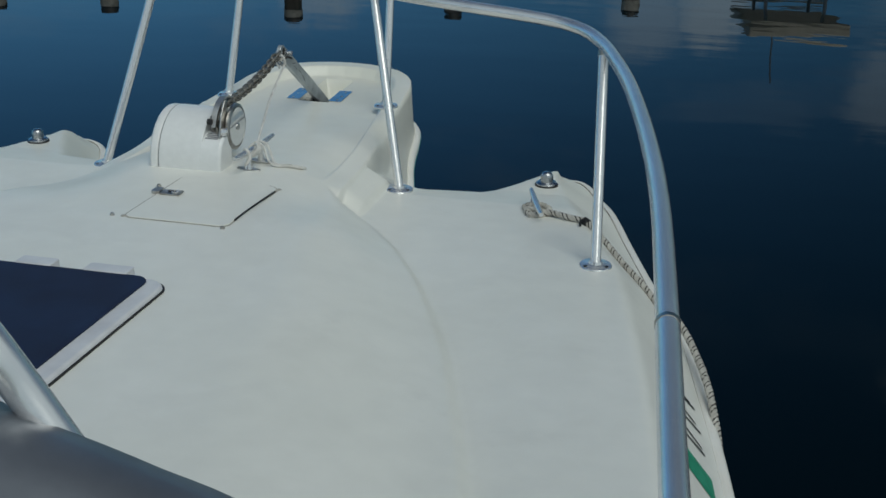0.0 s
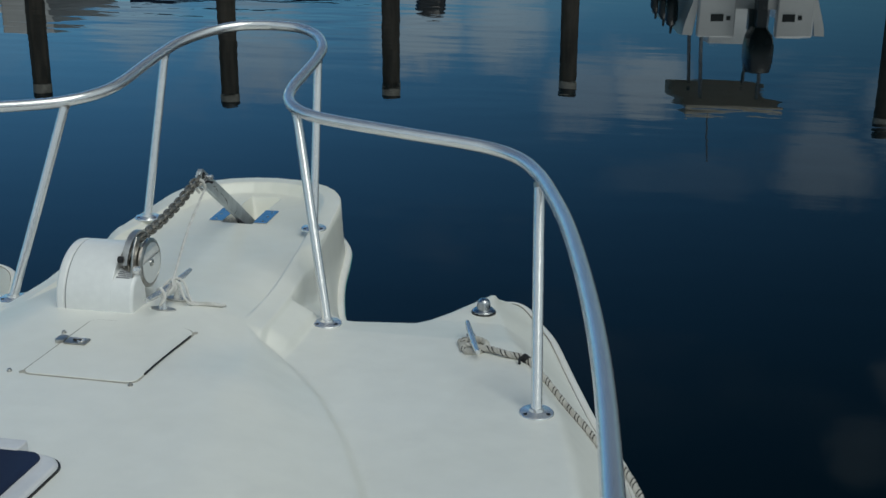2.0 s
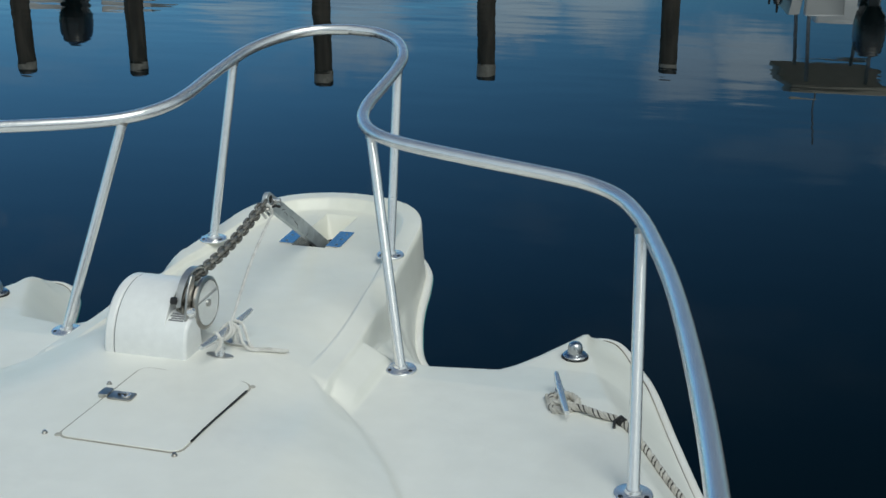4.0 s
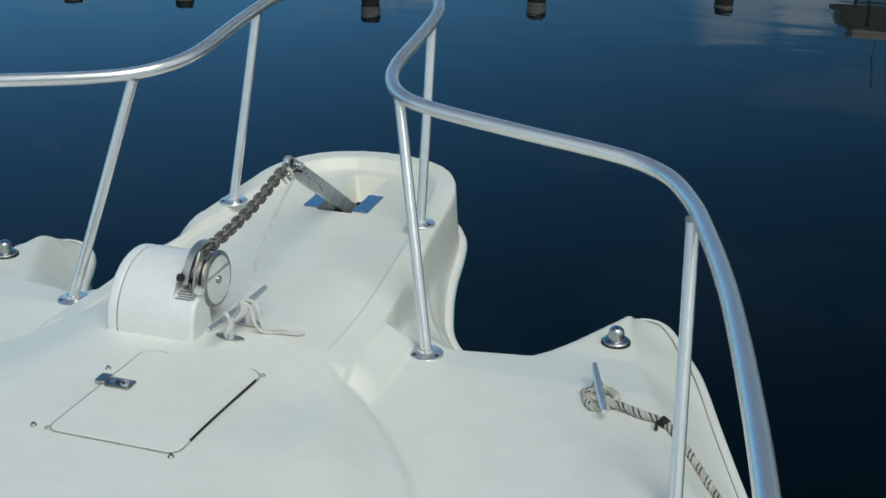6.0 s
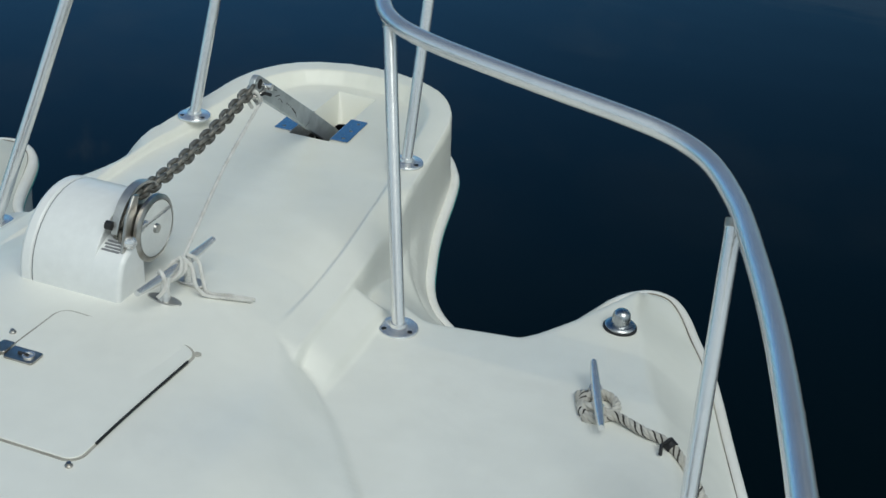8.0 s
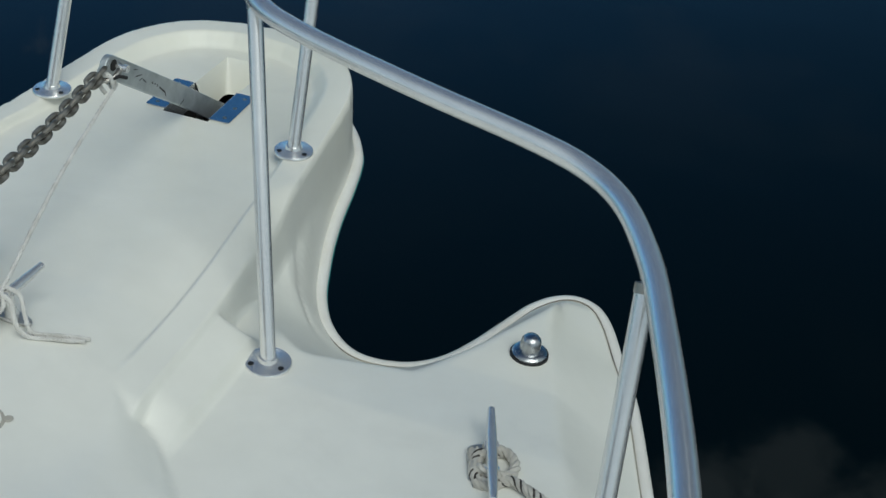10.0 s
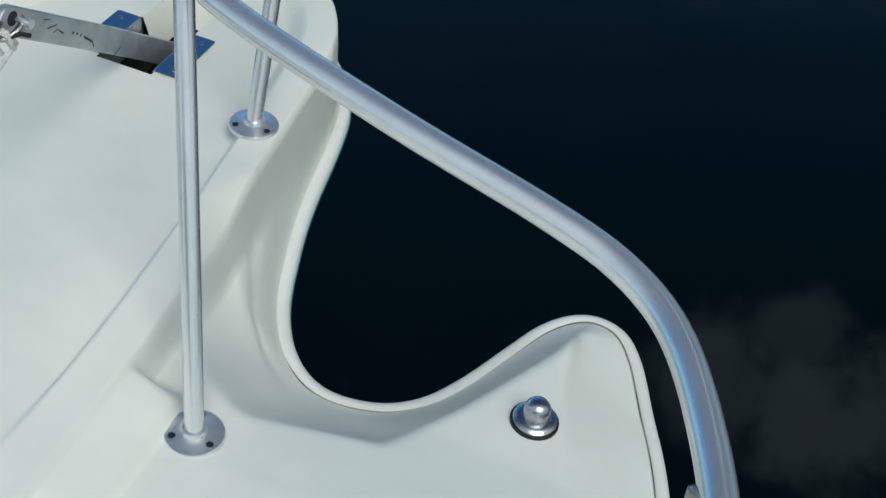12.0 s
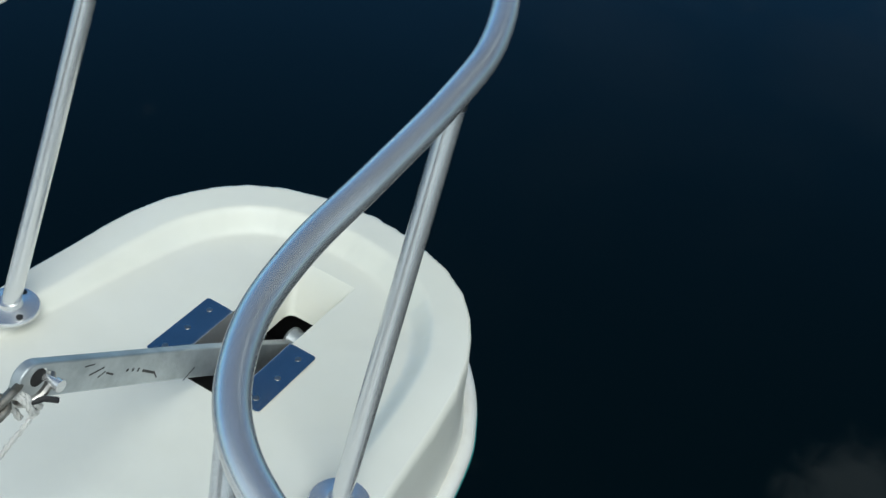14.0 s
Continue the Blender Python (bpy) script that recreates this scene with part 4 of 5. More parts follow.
# ---------------------------------------------------------------- anchor windlass
def windlass():
    th = thing("anchor_windlass", (-0.04, 2.52, 0.108), "white anchor windlass with steel chain wheel, bolted to the foredeck", "windlass")
    zb = 0.100

    def dome(x0, x1, r, name, material, bev, label=""):
        """A drum lying across the boat, cut off by the deck."""
        prof = [(2.567 + r * math.cos(radians(a)), 0.113 + r * 1.01 * math.sin(radians(a))) for a in range(180, -1, -9)]
        prof = [(prof[0][0], zb)] + prof + [(prof[-1][0], zb)]
        bm = bmesh.new()
        a = [bm.verts.new((x0, y, z)) for y, z in prof]
        b = [bm.verts.new((x1, y, z)) for y, z in prof]
        k = len(prof)
        bm.faces.new(a[::-1]); bm.faces.new(b)
        for i in range(k):
            bm.faces.new((a[i], a[(i + 1) % k], b[(i + 1) % k], b[i]))
        bmesh.ops.recalc_face_normals(bm, faces=bm.faces[:])
        return part(name, bm, material, th, label, bevel=bev)
    dome(-0.147, -0.1214, 0.1272, "end_cap", PLASTIC, 0.007)
    dome(-0.1217, -0.1203, 0.1268, "seam_gasket", GREY_LABEL, 0.0)
    dome(-0.1206, -0.004, 0.1275, "motor_housing", PLASTIC, 0.002)
    bm = bmesh.new()
    prof = [(2.4395, zb)] + [(2.567 - 0.1276 * math.cos(radians(a)), 0.113 + 0.1288 * math.sin(radians(a))) for a in range(0, 31, 6)] + [(2.468, 0.187), (2.493, 0.199), (2.512, 0.1985), (2.523, 0.190), (2.526, zb)]
    a = [bm.verts.new((-0.012, y, z)) for y, z in prof]
    b = [bm.verts.new((0.050, y, z)) for y, z in prof]
    bm.faces.new(a[::-1]); bm.faces.new(b)
    for i in range(len(prof)):
        bm.faces.new((a[i], a[(i + 1) % len(prof)], b[(i + 1) % len(prof)], b[i]))
    bmesh.ops.recalc_face_normals(bm, faces=bm.faces[:])
    part("gear_housing", bm, PLASTIC, th, bevel=0.008)
    # chain wheel: two flanges and a hub, axis across the boat
    ax = Matrix.Translation((0.046, 2.558, 0.200)) @ pose(0, 0, 0, 0, 90, 0)
    bm = bmesh.new()
    lathe(bm, [(0, -0.004), (0.056, -0.004), (0.0605, -0.001), (0.0605, 0.005), (0.056, 0.008), (0.052, 0.0085), (0.0515, 0.006), (0.0, 0.0065)], 40, ax)
    wheel = part("chain_wheel", bm, STEEL_WORN, th, "steel chain wheel")
    bm = bmesh.new()
    lathe(bm, [(0, 0.0066), (0.0505, 0.0066), (0.0505, 0.0082), (0.0, 0.0086)], 40, ax)
    part("wheel_cover", bm, MIRROR, wheel, "mirror-polished round cover")
    bm = bmesh.new()
    lathe(bm, [(0, 0.0086), (0.0085, 0.0086), (0.0085, 0.011), (0.006, 0.012), (0, 0.0105)], 12, ax)
    part("centre_bolt", bm, STEEL_WORN, wheel)
    bm = bmesh.new()
    lathe(bm, [(0.0, -0.042), (0.056, -0.042), (0.056, -0.034), (0.036, -0.026), (0.036, -0.014), (0.052, -0.004), (0, -0.004)], 32, ax)
    part("chain_drum", bm, STEEL_WORN, th)
    # chain stripper and guard arching over the wheel
    bm = bmesh.new()
    arc = [Vector((0.020, 2.558 + 0.076 * math.cos(radians(a)), 0.200 + 0.076 * math.sin(radians(a)))) for a in range(168, 34, -7)]
    sweep(bm, arc, [(-0.003, -0.0075), (0.002, -0.0075), (0.0045, -0.005), (0.0045, 0.005), (0.002, 0.0075), (-0.003, 0.0075)], up=(1, 0, 0), grow=lambda s: 0.75 + 0.35 * math.sin(math.pi * min(1, s * 1.15)))
    part("chain_guard", bm, GUARD, th, "curved steel chain guard")
    bm = bmesh.new()
    prism(bm, [(2.470, 0.19), (2.49, 0.185), (2.515, 0.235), (2.53, 0.275), (2.515, 0.28), (2.49, 0.25)], 0.036, 0.042, Matrix(((0, 0, 1, 0), (1, 0, 0, 0), (0, 1, 0, 0), (0, 0, 0, 1))))
    part("guard_arm", bm, STEEL_WORN, th, bevel=0.002)
    bm = bmesh.new()
    lathe(bm, [(0, 0), (0.011, 0), (0.011, 0.010), (0.006, 0.014), (0, 0.014)], 14, Matrix.Translation((0.042, 2.487, 0.205)) @ pose(0, 0, 0, 0, 90, 0))
    part("pivot_bolt", bm, STEEL, th)
    bm = bmesh.new()
    lathe(bm, [(0, 0), (0.008, 0), (0.008, 0.012), (0, 0.014)], 12, Matrix.Translation((0.004, 2.485, 0.23)) @ pose(0, 0, 0, 0, 90, 0))
    part("pivot_bolt", bm, BLACK, th)
    # printed label on the gear housing, unreadable bars
    m = pose(0.022, 2.4805, 0.1935, 25.6, 0, 0)
    bm = bmesh.new()
    for j, (a, b) in enumerate(((-0.020, 0.018), (-0.022, 0.020), (-0.018, 0.020), (-0.022, 0.012))):
        v = box(bm, (a, 0.0075 - j * 0.0062, -0.001), (b, 0.0112 - j * 0.0062, 0.0007))
        bmesh.ops.transform(bm, matrix=m, verts=v)
    part("label_print", bm, GREY_LABEL, th, "grey printed lines, unreadable", smooth=False)


windlass()


# ---------------------------------------------------------------- chain from windlass to anchor
def link_mesh():
    bm = bmesh.new()
    L, W, r = 0.0165, 0.0096, 0.0045
    path = []
    for i in range(20):
        a = 2 * math.pi * i / 20
        path.append(Vector((W * math.cos(a), (L - W) * (1 if math.sin(a) > 0 else -1) * min(1, abs(math.sin(a)) * 3) + W * math.sin(a), 0)))
    sweep(bm, path, circle(r, 8), closed=True, up=UP)
    me = bpy.data.meshes.new("chain_link")
    bm.to_mesh(me); bm.free()
    me.materials.append(CHAIN)
    me.shade_smooth()
    return me


chain = thing("anchor_chain", (0.022, 2.7, 0.24), "grey galvanised anchor chain between windlass and anchor", "chain")
LINK = link_mesh()
wheel_arc = [Vector((0.020, 2.558 + 0.058 * math.cos(radians(a)), 0.200 + 0.058 * math.sin(radians(a)))) for a in range(205, 62, -6)]
p0 = wheel_arc[-1]
run = [p0.lerp(Vector((0.0, 3.012, 0.282)), i / 60) + Vector((0, 0, -0.012 * math.sin(math.pi * i / 60))) for i in range(1, 61)]
cpath = wheel_arc + run
acc, pitch_l, want, k = 0.0, 0.0210, 0.0, 0
for i in range(1, len(cpath)):
    a, b = cpath[i - 1], cpath[i]
    seg = (b - a).length
    while want <= acc + seg:
        p = a.lerp(b, (want - acc) / seg)
        t = (b - a).normalized()
        q = t.to_track_quat("Y", "Z").to_matrix().to_4x4()
        ob = new("chain_link", LINK)
        ob.parent = chain
        ob.matrix_parent_inverse = chain.matrix_basis.inverted()
        ob.matrix_basis = Matrix.Translation(p) @ q @ pose(0, 0, 0, 0, (90 if k % 2 else 0) + 38 + random.uniform(-7, 7), random.uniform(-3, 3))
        want += pitch_l
        k += 1
    acc += seg

# ---------------------------------------------------------------- anchor: flat shank rising from the slot
anchor = thing("anchor", (0, 3.3, 0.05), "galvanised steel anchor shank standing up out of the bow slot", "anchor")
a0, a1 = Vector((0, 3.035, 0.2835)), Vector((0, 3.50, -0.032))
dirn = (a1 - a0).normalized()
L = (a1 - a0).length
mS = Matrix.Translation(a0) @ Matrix(((1, 0, 0), (0, dirn.y, -dirn.z), (0, dirn.z, dirn.y))).to_4x4()
H = 0.0208
outl = [(L, -H - 0.006), (L, H - 0.004), (0.30, H), (0.0, H * 0.98)]
outl += [(-0.021 * math.sin(radians(a)) + 0.0, H * math.cos(radians(a))) for a in range(15, 180, 15)]
outl += [(0.0, -H * 0.98), (0.30, -H)]
bm = bmesh.new()
mm = mS @ Matrix(((0, 0, 1, 0), (1, 0, 0, 0), (0, 1, 0, 0), (0, 0, 0, 1)))
prism(bm, outl, -0.0065, 0.0065, mm)
shank = part("shank", bm, GALV, anchor, bevel=0.002)
# eye hole painted as a dark disc on the rounded boss at the shackle end, dark worn marks on the side
bm = bmesh.new()
lathe(bm, [(0, -0.0072), (0.0105, -0.0072), (0.0105, 0.0072), (0, 0.0072)], 16, mS @ pose(0, 0.004, 0.004, 0, 90, 0))
part("shackle_eye", bm, HOLE, shank, "eye hole, its shade painted as a dark disc")
for u, v, w, h, turn in ((0.085, 0.012, 0.016, 0.0015, 8), (0.102, 0.004, 0.024, 0.002, 20), (0.113, -0.001, 0.012, 0.0015, 35), (0.128, -0.001, 0.015, 0.0022, -12), (0.160, 0.001, 0.004, 0.004, 0),
                         (0.171, 0.001, 0.004, 0.004, 12), (0.182, 0.000, 0.003, 0.005, 0), (0.205, -0.004, 0.028, 0.0034, -10), (0.222, -0.009, 0.014, 0.002, -40), (0.300, -0.014, 0.022, 0.0015, 50)):
    bm = bmesh.new()
    vs = box(bm, (0.0063, -w / 2, -h / 2), (0.0067, w / 2, h / 2))
    bmesh.ops.transform(bm, matrix=mS @ pose(0, u, v, turn, 0, 0), verts=vs)
    part("wear_mark", bm, INK, shank, "dark scuff", smooth=False)
# fluke and stock end down in the slot
bm = bmesh.new()
prism(bm, [(-0.046, 3.37), (0.046, 3.37), (0.040, 3.50), (-0.040, 3.50)], -0.10, -0.085)
part("fluke", bm, GALV, anchor, bevel=0.003)
# shackle at the shank's end
bm = bmesh.new()
sc = mS @ Vector((0, 0.0, 0.004))
arc = [sc + Vector((0.0165 * math.sin(radians(a)) , -0.020 - 0.022 * math.cos(radians(a)) * 1.0 + 0.02, -0.014 - 0.016 * math.cos(radians(a)) * 0.5)) for a in range(-150, 151, 15)]
sweep(bm, arc, circle(0.0048, 8))
shackle = thing("shackle", sc + Vector((0, -0.02, -0.02)), "steel bow shackle joining chain and anchor", "shackle")
part("bow", bm, STEEL_WORN, shackle)
bm = bmesh.new()
sweep(bm, [sc + Vector((-0.020, 0.012, -0.008)), sc + Vector((0.026, 0.012, -0.008))], circle(0.005, 10))
sweep(bm, [sc + Vector((0.022, 0.012, -0.008)), sc + Vector((0.029, 0.012, -0.008))], circle(0.0072, 12))
part("pin", bm, STEEL, shackle)
bm = bmesh.new()
sweep(bm, [sc + Vector((0.010, -0.02, -0.02)), sc + Vector((0.022, -0.005, -0.016)), sc + Vector((0.03, 0.006, -0.022))], circle(0.0036, 6))
part("black_tie", bm, BLACK, shackle)

# ---------------------------------------------------------------- chafe plates each side of the slot
for sx in (1, -1):
    th = thing("chafe_plate", (sx * 0.071, 3.37, at_deck(0.07, 3.37)), "polished steel chafe plate screwed beside the anchor slot", "plate", group="chafe plates")
    zc = at_deck(0.071, 3.37)
    sl = math.degrees(math.atan2(at_deck(0.071, 3.43) - at_deck(0.071, 3.31), 0.12))
    m = pose(sx * 0.071, 3.37, zc + 0.0008, sl, 0, 0)
    bm = bmesh.new()
    prism(bm, rounded(-0.0215, -0.0635, 0.0215, 0.0635, 0.005, 3), 0.0, 0.002, m)
    part("plate", bm, STEEL_BRIGHT, th, bevel=0.0006)
    for yy in (-0.045, 0.0, 0.045):
        bm = bmesh.new()
        lathe(bm, [(0, 0.0018), (0.0042, 0.0018), (0.0042, 0.0026), (0.002, 0.0030), (0, 0.0026)], 10, m @ Matrix.Translation((sx * 0.004, yy, 0)))
        part("screw", bm, STEEL_WORN, th)
    # turned-down flange into the slot
    bm = bmesh.new()
    vs = box(bm, (-0.0225 if sx > 0 else 0.0205, -0.0635, -0.05), (-0.0205 if sx > 0 else 0.0225, 0.0635, 0.0015))
    bmesh.ops.transform(bm, matrix=m, verts=vs)
    part("turned_edge", bm, STEEL, th, smooth=False)


# ---------------------------------------------------------------- locker hatch in the foredeck
def on_deck_sheet(outline, lift, thick):
    """A sheet that follows the deck's slope."""
    bm = bmesh.new()
    hi = [bm.verts.new((x, y, at_deck(x, y) + lift)) for x, y in outline]
    lo = [bm.verts.new((x, y, at_deck(x, y) + lift - thick)) for x, y in outline]
    k = len(outline)
    bm.faces.new(hi); bm.faces.new(lo[::-1])
    for i in range(k):
        bm.faces.new((lo[i], lo[(i + 1) % k], hi[(i + 1) % k], hi[i]))
    bmesh.ops.recalc_face_normals(bm, faces=bm.faces[:])
    return bm


locker = thing("locker_hatch", (0.11, 2.215, at_deck(0.11, 2.215)), "white fibreglass anchor locker hatch flush in the foredeck", "hatch")
x0, y0, x1, y1 = HATCH
part("joint", on_deck_sheet(rounded(x0 - 0.0042, y0 - 0.0042, x1 + 0.0042, y1 + 0.0042, 0.025), 0.0012, 0.004), GROOVE, locker, "grimy joint round the lid", smooth=False)
part("lid", on_deck_sheet(rounded(x0, y0, x1, y1, 0.021), 0.0030, 0.006), GEL, locker, bevel=0.0012)
bm = bmesh.new()
sweep(bm, [(x1 + 0.003, y, at_deck(x1, y) + 0.0035) for y in np.linspace(y0 + 0.045, y1 - 0.035, 6)], circle(0.0022, 8))
part("hinge", bm, BLACK, locker, "dark piano hinge")
for cx_, cy_ in ((x0 - 0.002, y0 + 0.006), (x1 + 0.002, y1 - 0.004)):
    bm = bmesh.new()
    lathe(bm, [(0, 0), (0.007, 0), (0.005, 0.0018), (0, 0.0018)], 12, Matrix.Translation((cx_, cy_, at_deck(cx_, cy_) + 0.0005)))
    part("corner_chip", bm, GROOVE, locker)
# flush latch and its keeper
lz = at_deck(0.0, 2.235)
latch = thing("hatch_latch", (0.0, 2.235, lz), "small chromed flush latch on the locker hatch", "latch")
bm = bmesh.new()
prism(bm, rounded(-0.012, 2.215, 0.040, 2.247, 0.004, 3), lz + 0.0046, lz + 0.008)
part("body", bm, STEEL_WORN, latch, bevel=0.001)
bm = bmesh.new()
prism(bm, rounded(-0.036, 2.222, -0.0135, 2.252, 0.004, 3), lz + 0.001, lz + 0.010)
part("keeper", bm, STEEL_WORN, latch, bevel=0.0015)
bm = bmesh.new()
lathe(bm, [(0.0, 0.0), (0.0095, 0.0), (0.0095, 0.003), (0.0065, 0.003), (0.0065, 0.001), (0, 0.001)], 18, Matrix.Translation((0.024, 2.231, lz + 0.0078)))
part("ring_pull", bm, STEEL, latch)
bm = bmesh.new()
sweep(bm, [(0.024, 2.231, lz + 0.0095), (0.006, 2.231, lz + 0.0095)], circle(0.0025, 6))
part("pivot", bm, BLACK, latch)

# snap fasteners round the hatch
for x, y in ((-0.046, 2.286), (-0.05, 2.055), (0.226, 2.040)):
    th = thing("snap_fastener", (x, y, at_deck(x, y)), "small dull metal snap stud on the deck", "fastener", group="snap studs")
    bm = bmesh.new()
    lathe(bm, [(0, -0.001), (0.0058, -0.001), (0.0055, 0.002), (0.0035, 0.0035), (0.0035, 0.006), (0, 0.0065)], 14, Matrix.Translation((x, y, at_deck(x, y))))
    part("stud", bm, STEEL_WORN, th)


# ---------------------------------------------------------------- cabin hatch with navy cover
cab = thing("cabin_hatch", (0.0, 1.40, at_deck(0, 1.4)), "cabin skylight hatch with pale frame and navy canvas cover", "hatch")
hz = at_deck(0.0, 1.5) - 0.008
CX0, CX1, CY0, CY1 = -0.28, 0.262, 1.15, 1.70
bm = bmesh.new()
tilt_h = Matrix.Translation((0, 1.45, hz)) @ pose(0, 0, 0, math.degrees(math.atan(-0.045)), 0, 0) @ Matrix.Translation((0, -1.45, 0))
prism(bm, rounded(CX0, CY0, CX1, CY1, 0.045, 8), -0.03, 0.020, tilt_h)
part("frame", bm, FRAME, cab, bevel=0.007)
# black rim added to paint the shadow line below the frame's edge
bm = bmesh.new()
prism(bm, rounded(CX0 - 0.0035, CY0 - 0.0035, CX1 + 0.0035, CY1 + 0.0035, 0.047, 8), -0.03, 0.0125, tilt_h)
part("gasket", bm, BLACK, cab, "shadow line under the frame, painted as a black rim")
bm = bmesh.new()
prism(bm, rounded(CX0 + 0.038, CY0 + 0.03, CX1 - 0.038, CY1 - 0.006, 0.026, 8), 0.016, 0.027, tilt_h)
part("cover", bm, NAVY, cab, "navy blue canvas cover", bevel=0.005)
for hx0, hx1 in ((-0.07, 0.01), (0.08, 0.175)):
    bm = bmesh.new()
    prism(bm, rounded(hx0, CY1 - 0.012, hx1, CY1 + 0.026, 0.005, 3), -0.02, 0.030, tilt_h)
    part("hinge", bm, FRAME, cab, bevel=0.003)

# ---------------------------------------------------------------- windscreen frame beside the side deck
screen = thing("windscreen", (0.6, 0.0, 0.2), "dark grey windscreen top frame with tinted glass and steel grab rail", "windscreen")
TOPBAR = [(-1.05, -0.45, 0.80), (-0.7, -0.1, 0.86), (-0.1, 0.06, 0.90), (0.5, 0.06, 0.92), (0.943, 0.064, 0.877), (1.018, 0.057, 0.867), (1.074, 0.051, 0.857), (1.121, 0.046, 0.843), (1.152, 0.02, 0.815), (1.185, -0.12, 0.70), (1.20, -0.3, 0.50), (1.20, -0.5, 0.28), (1.20, -0.6, 0.06)]
top_path = spline(TOPBAR, 8)
bm = bmesh.new()
sweep(bm, top_path, circle(0.035, 16))
part("top_frame", bm, DARK_ALU, screen, "dark grey rounded frame")
bm = bmesh.new()
feet = []
for p in top_path:
    q = Vector((p.x * 1.02, p.y + max(0, (p.z - 0.2)) * 0.55, 0))
    q.z = at_deck(min(abs(q.x), 1.4), q.y) - 0.01
    feet.append(q)
va = [bm.verts.new(p) for p in top_path]
vb = [bm.verts.new(p) for p in feet]
for i in range(len(va) - 1):
    if top_path[i].x < 0.80:
        bm.faces.new((va[i], va[i + 1], vb[i + 1], vb[i]))
part("glass", bm, GLASS, screen, "dark tinted glass")
bm = bmesh.new()
sweep(bm, spline([(1.047, 0.077, 0.876), (1.028, 0.079, 0.903), (1.012, 0.079, 0.927), (0.978, 0.093, 0.951), (0.86, 0.08, 1.03), (0.66, 0.11, 1.04), (0.50, 0.10, 1.0), (0.45, 0.06, 0.92)], 6), circle(0.0080, 18))
part("grab_rail", bm, STEEL, screen, "polished steel grab rail")
bm = bmesh.new()
sweep(bm, [(1.038, 0.036, 0.85), (1.033, 0.056, 0.882), (1.031, 0.063, 0.894), (1.031, 0.0645, 0.897)], circle(0.0085, 12), grow=lambda s: 1.0 if s < 0.8 else 0.6)
part("rail_stub", bm, FRAME, screen, "pale rounded fitting")

# ---------------------------------------------------------------- registration marks on the starboard edge, unreadable from along the side
marks = thing("registration_marks", (1.30, 1.75, -0.05), "black registration strokes and a green sticker on the edge", "marking")


def edge_patch(y0, y1, t0, t1, material, name, sheet_label="", slant=0.0):
    """A thin decal on the sloping edge between two stations; t runs from the ridge out to the lip."""
    bm = bmesh.new()
    g = []
    for y in np.linspace(y0, y1, 4):
        lip_x = float(np.interp(y, E4[440:, 1][::-1], E4[440:, 0][::-1]))
        row = []
        for t in (t0, t1):
            x = lip_x - 0.115 * (1 - t) - 0.012
            row.append(bm.verts.new((x, y + slant * t, at_deck(x, y + slant * t) + 0.0025)))
        g.append(row)
    for a, b in zip(g, g[1:]):
        bm.faces.new((a[0], a[1], b[1], b[0]))
    bmesh.ops.recalc_face_normals(bm, faces=bm.faces[:])
    part(name, bm, material, marks, sheet_label, smooth=False)


for y, t0, t1, slant in ((1.93, 0.12, 0.8, -0.03), (1.875, 0.12, 0.8, 0.035), (1.85, 0.12, 0.8, -0.03), (1.785, 0.15, 0.8, 0.03), (1.755, 0.15, 0.8, -0.02), (1.70, 0.15, 0.78, 0.03)):
    edge_patch(y - 0.004, y + 0.004, t0, t1, INK, "stroke", slant=slant)
edge_patch(1.57, 1.65, 0.2, 0.85, GREEN, "sticker", "green sticker")


# ---------------------------------------------------------------- mooring piles
def pile(x, y, h, r, lean):
    th = thing("mooring_pile", (x, y, -1.3), "weathered brown wooden mooring pile standing in the water", "pile", group="mooring piles")
    bm = bmesh.new()
    path = [Vector((x + lean * k / 8 * h, y, -3.0 + (h + 1.6) * k / 8)) for k in range(9)]
    sweep(bm, path, [(a * random.uniform(0.95, 1.05), b * random.uniform(0.95, 1.05)) for a, b in circle(r, 18)], grow=lambda t: 1.08 - 0.12 * t)
    part("post", bm, WOOD, th)
    bm = bmesh.new()
    lathe(bm, [(0, 0), (r * 1.04, 0), (r * 1.04, 0.05), (r * 0.9, 0.09), (0, 0.11)], 18, Matrix.Translation((x + lean * h, y, -1.3 + h - 0.1)))
    part("cap", bm, BLACK, th, "dark pile cap")
    bm = bmesh.new()
    lathe(bm, [(r * 0.9, 0), (r * 1.03, 0), (r * 1.03, 0.13), (r * 0.9, 0.13)], 18, Matrix.Translation((x + lean * (h - 0.17), y, -1.3 + h - 0.235)))
    part("collar", bm, BAND, th, "pale grey band under the cap")


for x, y, h, r, lean in ((-10.9, 18.1, 1.86, 0.15, 0.0), (-9.0, 18.5, 1.86, 0.15, -0.01), (-5.7, 18.5, 1.86, 0.15, 0.0), (-3.25, 19.6, 1.86, 0.15, 0.0), (-0.38, 20.6, 1.86, 0.15, 0.01), (4.6, 18.9, 1.86, 0.16, 0.0)):
    pile(x, y, h, r, lean)


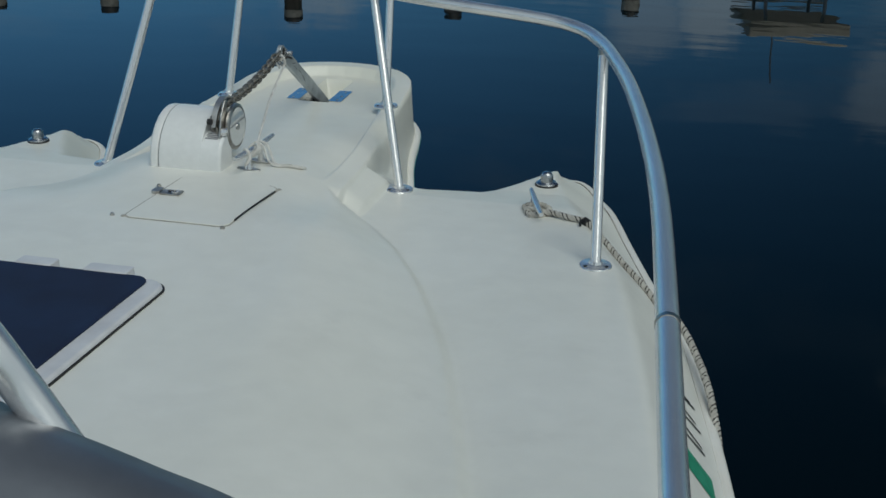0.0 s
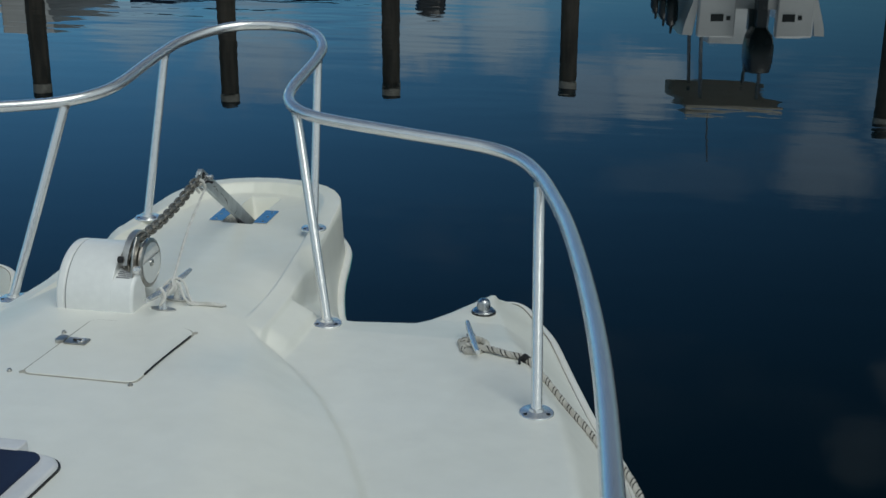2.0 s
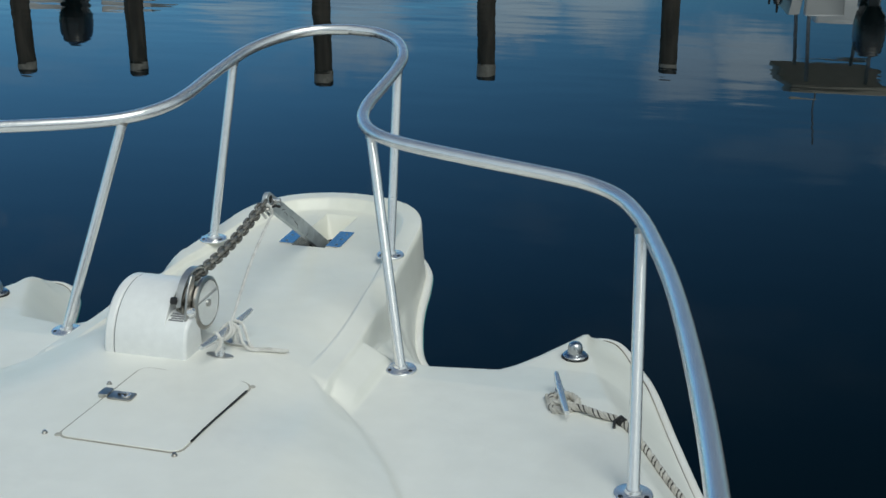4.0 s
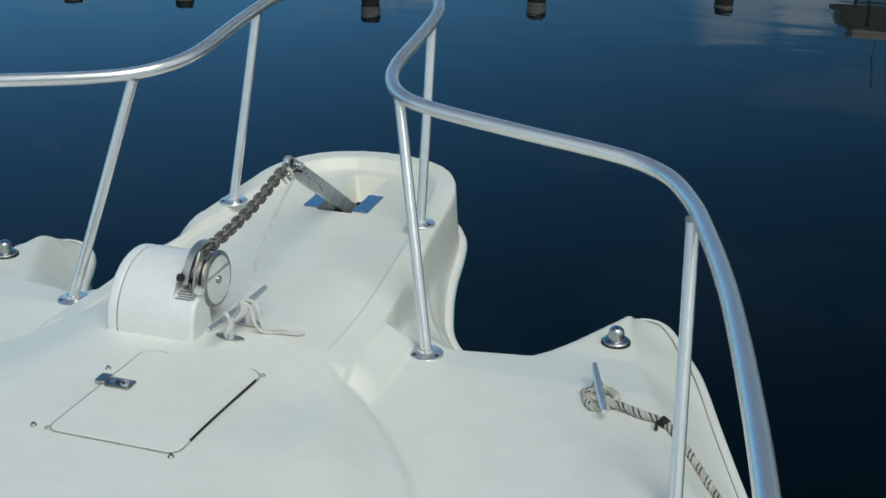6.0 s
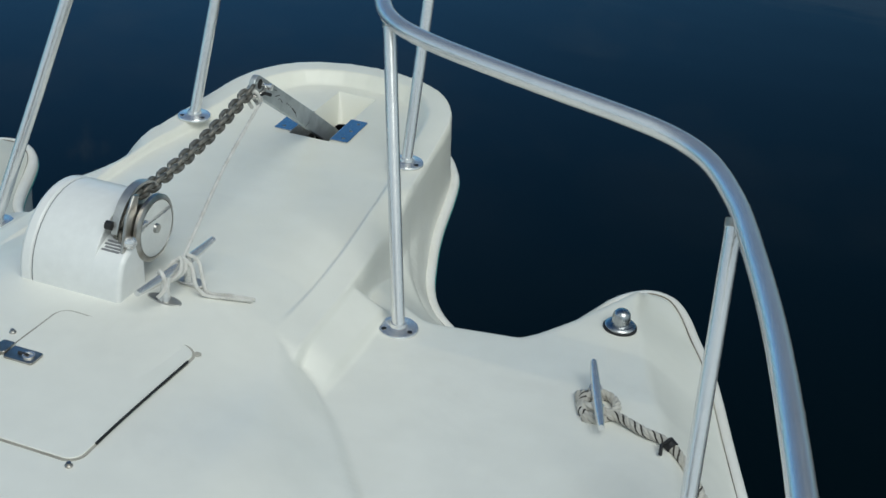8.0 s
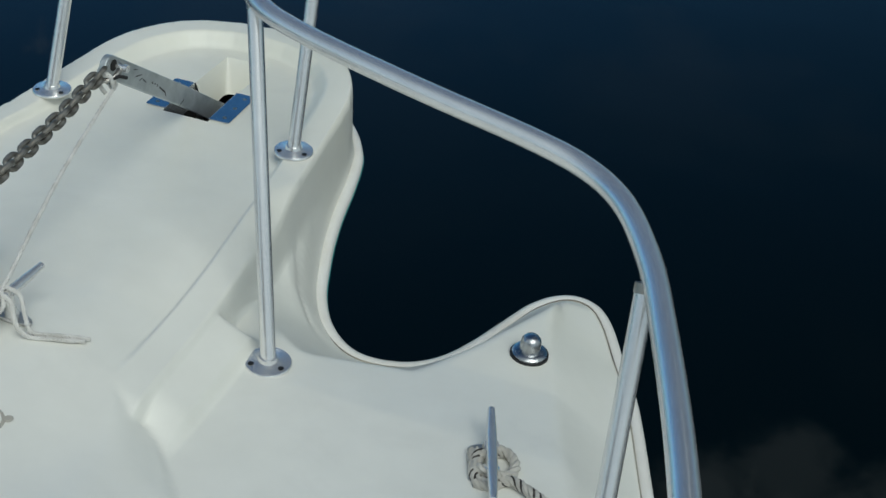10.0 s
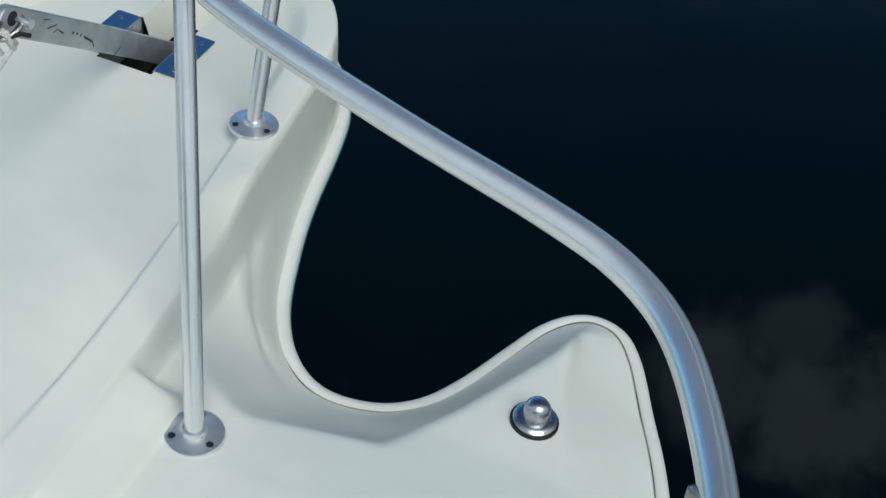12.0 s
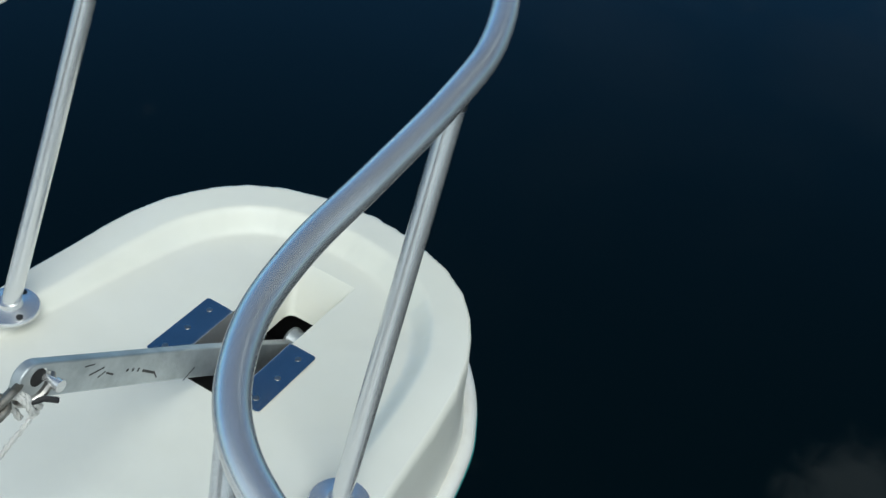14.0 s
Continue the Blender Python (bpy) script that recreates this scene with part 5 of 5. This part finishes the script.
# ---------------------------------------------------------------- boats across the water
def far_boat(name, m, label, top, paint=None):
    th = thing(name, m, label, "boat")
    bm = bmesh.new()
    secs = []
    for k in range(9):
        t = k / 8
        w = 1.25 * (1 - max(0, t - 0.45) ** 2 * 3.0)
        w = max(w, 0.05)
        sheer = 0.92 + 0.4 * t * t
        y = 6.5 * t
        secs.append([(-w, y, sheer), (-w * 0.96, y, sheer - 0.25), (-w * 0.8, y, 0.05), (0, y, -0.35), (w * 0.8, y, 0.05), (w * 0.96, y, sheer - 0.25), (w, y, sheer), (w * 0.86, y, sheer), (w * 0.8, y, 0.45), (-w * 0.8, y, 0.45), (-w * 0.86, y, sheer)])
    rings = [[bm.verts.new(m @ Vector(p)) for p in s] for s in secs]
    for a, b in zip(rings, rings[1:]):
        for i in range(len(a)):
            bm.faces.new((a[i], a[(i + 1) % len(a)], b[(i + 1) % len(a)], b[i]))
    bm.faces.new(rings[0]); bm.faces.new(rings[-1][::-1])
    bmesh.ops.recalc_face_normals(bm, faces=bm.faces[:])
    part("hull", bm, paint or BOAT_WHITE, th, smooth=False)
    for sx in (-1, 1):
        bm = bmesh.new()
        vs = box(bm, (min(sx * 0.36, sx * 1.0), -0.12, 0.2), (max(sx * 0.36, sx * 1.0), 0.06, 0.93))
        bmesh.ops.transform(bm, matrix=m, verts=vs)
        part("transom_block", bm, BOAT_WHITE, th, bevel=0.03)
    # outboard: rounded cowl on a narrower leg, clamp bracket, anti-splash plate
    bm = bmesh.new()
    cowl = []
    for z, wx, yb, yf in ((0.70, 0.13, -0.56, -0.16), (0.82, 0.21, -0.68, -0.10), (1.02, 0.245, -0.76, -0.07), (1.25, 0.24, -0.77, -0.08), (1.42, 0.20, -0.72, -0.13), (1.50, 0.11, -0.60, -0.24)):
        yc, hy = (yb + yf) / 2, (yf - yb) / 2
        cowl.append([bm.verts.new(m @ Vector((wx * math.copysign(abs(math.cos(a)) ** 0.7, math.cos(a)), yc + hy * math.copysign(abs(math.sin(a)) ** 0.7, math.sin(a)), z))) for a in [2 * math.pi * q / 20 for q in range(20)]])
    for ra, rb in zip(cowl, cowl[1:]):
        for q in range(20):
            bm.faces.new((ra[q], ra[(q + 1) % 20], rb[(q + 1) % 20], rb[q]))
    bm.faces.new(cowl[0][::-1]); bm.faces.new(cowl[-1])
    motor = part("outboard_motor", bm, ENGINE, th, "black outboard motor cowl")
    bm = bmesh.new()
    vs = box(bm, (-0.085, -0.52, -0.4), (0.085, -0.24, 0.72))
    vs += box(bm, (-0.15, -0.66, 0.02), (0.15, -0.22, 0.045))
    vs += box(bm, (-0.16, -0.26, 0.42), (0.16, -0.10, 0.78))
    bmesh.ops.transform(bm, matrix=m, verts=vs)
    part("motor_leg", bm, ENGINE, motor, bevel=0.03)
    if top:
        bm = bmesh.new()
        vs = box(bm, (-0.45, 1.6, 0.45), (0.45, 2.6, 1.35))
        bmesh.ops.transform(bm, matrix=m, verts=vs)
        part("console", bm, BOAT_WHITE, th, bevel=0.05)
        for px in (-0.62, 0.62):
            for py in (1.5, 2.7):
                bm = bmesh.new()
                sweep(bm, [m @ Vector((px, py, 0.45)), m @ Vector((px * 0.95, py, 1.4)), m @ Vector((px * 0.85, py, 2.38))], circle(0.035, 8))
                part("top_post", bm, DARK_ALU, th)
        bm = bmesh.new()
        vs = box(bm, (-0.92, 0.9, 2.36), (0.92, 3.2, 2.56))
        bmesh.ops.transform(bm, matrix=m, verts=vs)
        part("t_top", bm, CANVAS, th, "tan canvas top", bevel=0.05)
        bm = bmesh.new()
        sweep(bm, [m @ Vector((-0.38, 1.4, 2.54)), m @ Vector((-0.40, 1.3, 3.0)), m @ Vector((-0.36, 1.2, 3.5))], circle(0.016, 6))
        part("aerial", bm, DARK_ALU, th)
        for vx in (-0.62, 0.62):
            bm = bmesh.new()
            vs = box(bm, (vx - 0.17, -0.128, 0.52), (vx + 0.05, -0.115, 0.64)) + box(bm, (vx + 0.10, -0.128, 0.55), (vx + 0.17, -0.115, 0.61))
            bmesh.ops.transform(bm, matrix=m, verts=vs)
            part("transom_vent", bm, INK, th, "black vent plates on the transom", smooth=False)
        for fy in (0.5, 1.3, 2.2):
            bm = bmesh.new()
            lathe(bm, [(0, 0.28), (0.07, 0.31), (0.11, 0.38), (0.115, 0.70), (0.07, 0.80), (0.025, 0.84), (0.02, 0.95), (0, 0.95)], 14, m @ Matrix.Translation((-1.36, fy, 0)))
            part("fender", bm, ENGINE, th, "black hanging fender")
    return th


far_boat("centre_console_boat", pose(2.75, 21.8, -1.3, 0, 0, 10), "white open motor boat with canvas top and black outboard", True)
far_boat("small_motor_boat", pose(-10.6, 19.6, -1.3, 0, 0, 8), "white open motor boat with black outboard, moored stern-to", False)
far_boat("small_motor_boat", pose(-4.4, 26.8, -1.3, 0, 0, 94), "dark blue open motor boat lying broadside", False, NAVY)

# ---------------------------------------------------------------- water
bm = bmesh.new()
bmesh.ops.create_grid(bm, x_segments=1, y_segments=1, size=1500)
water = link("water", bm, WATER, smooth=False)
water.location.z = -1.3
tagged(water, "calm dark blue harbour water with soft reflections", "water", kind="structure")
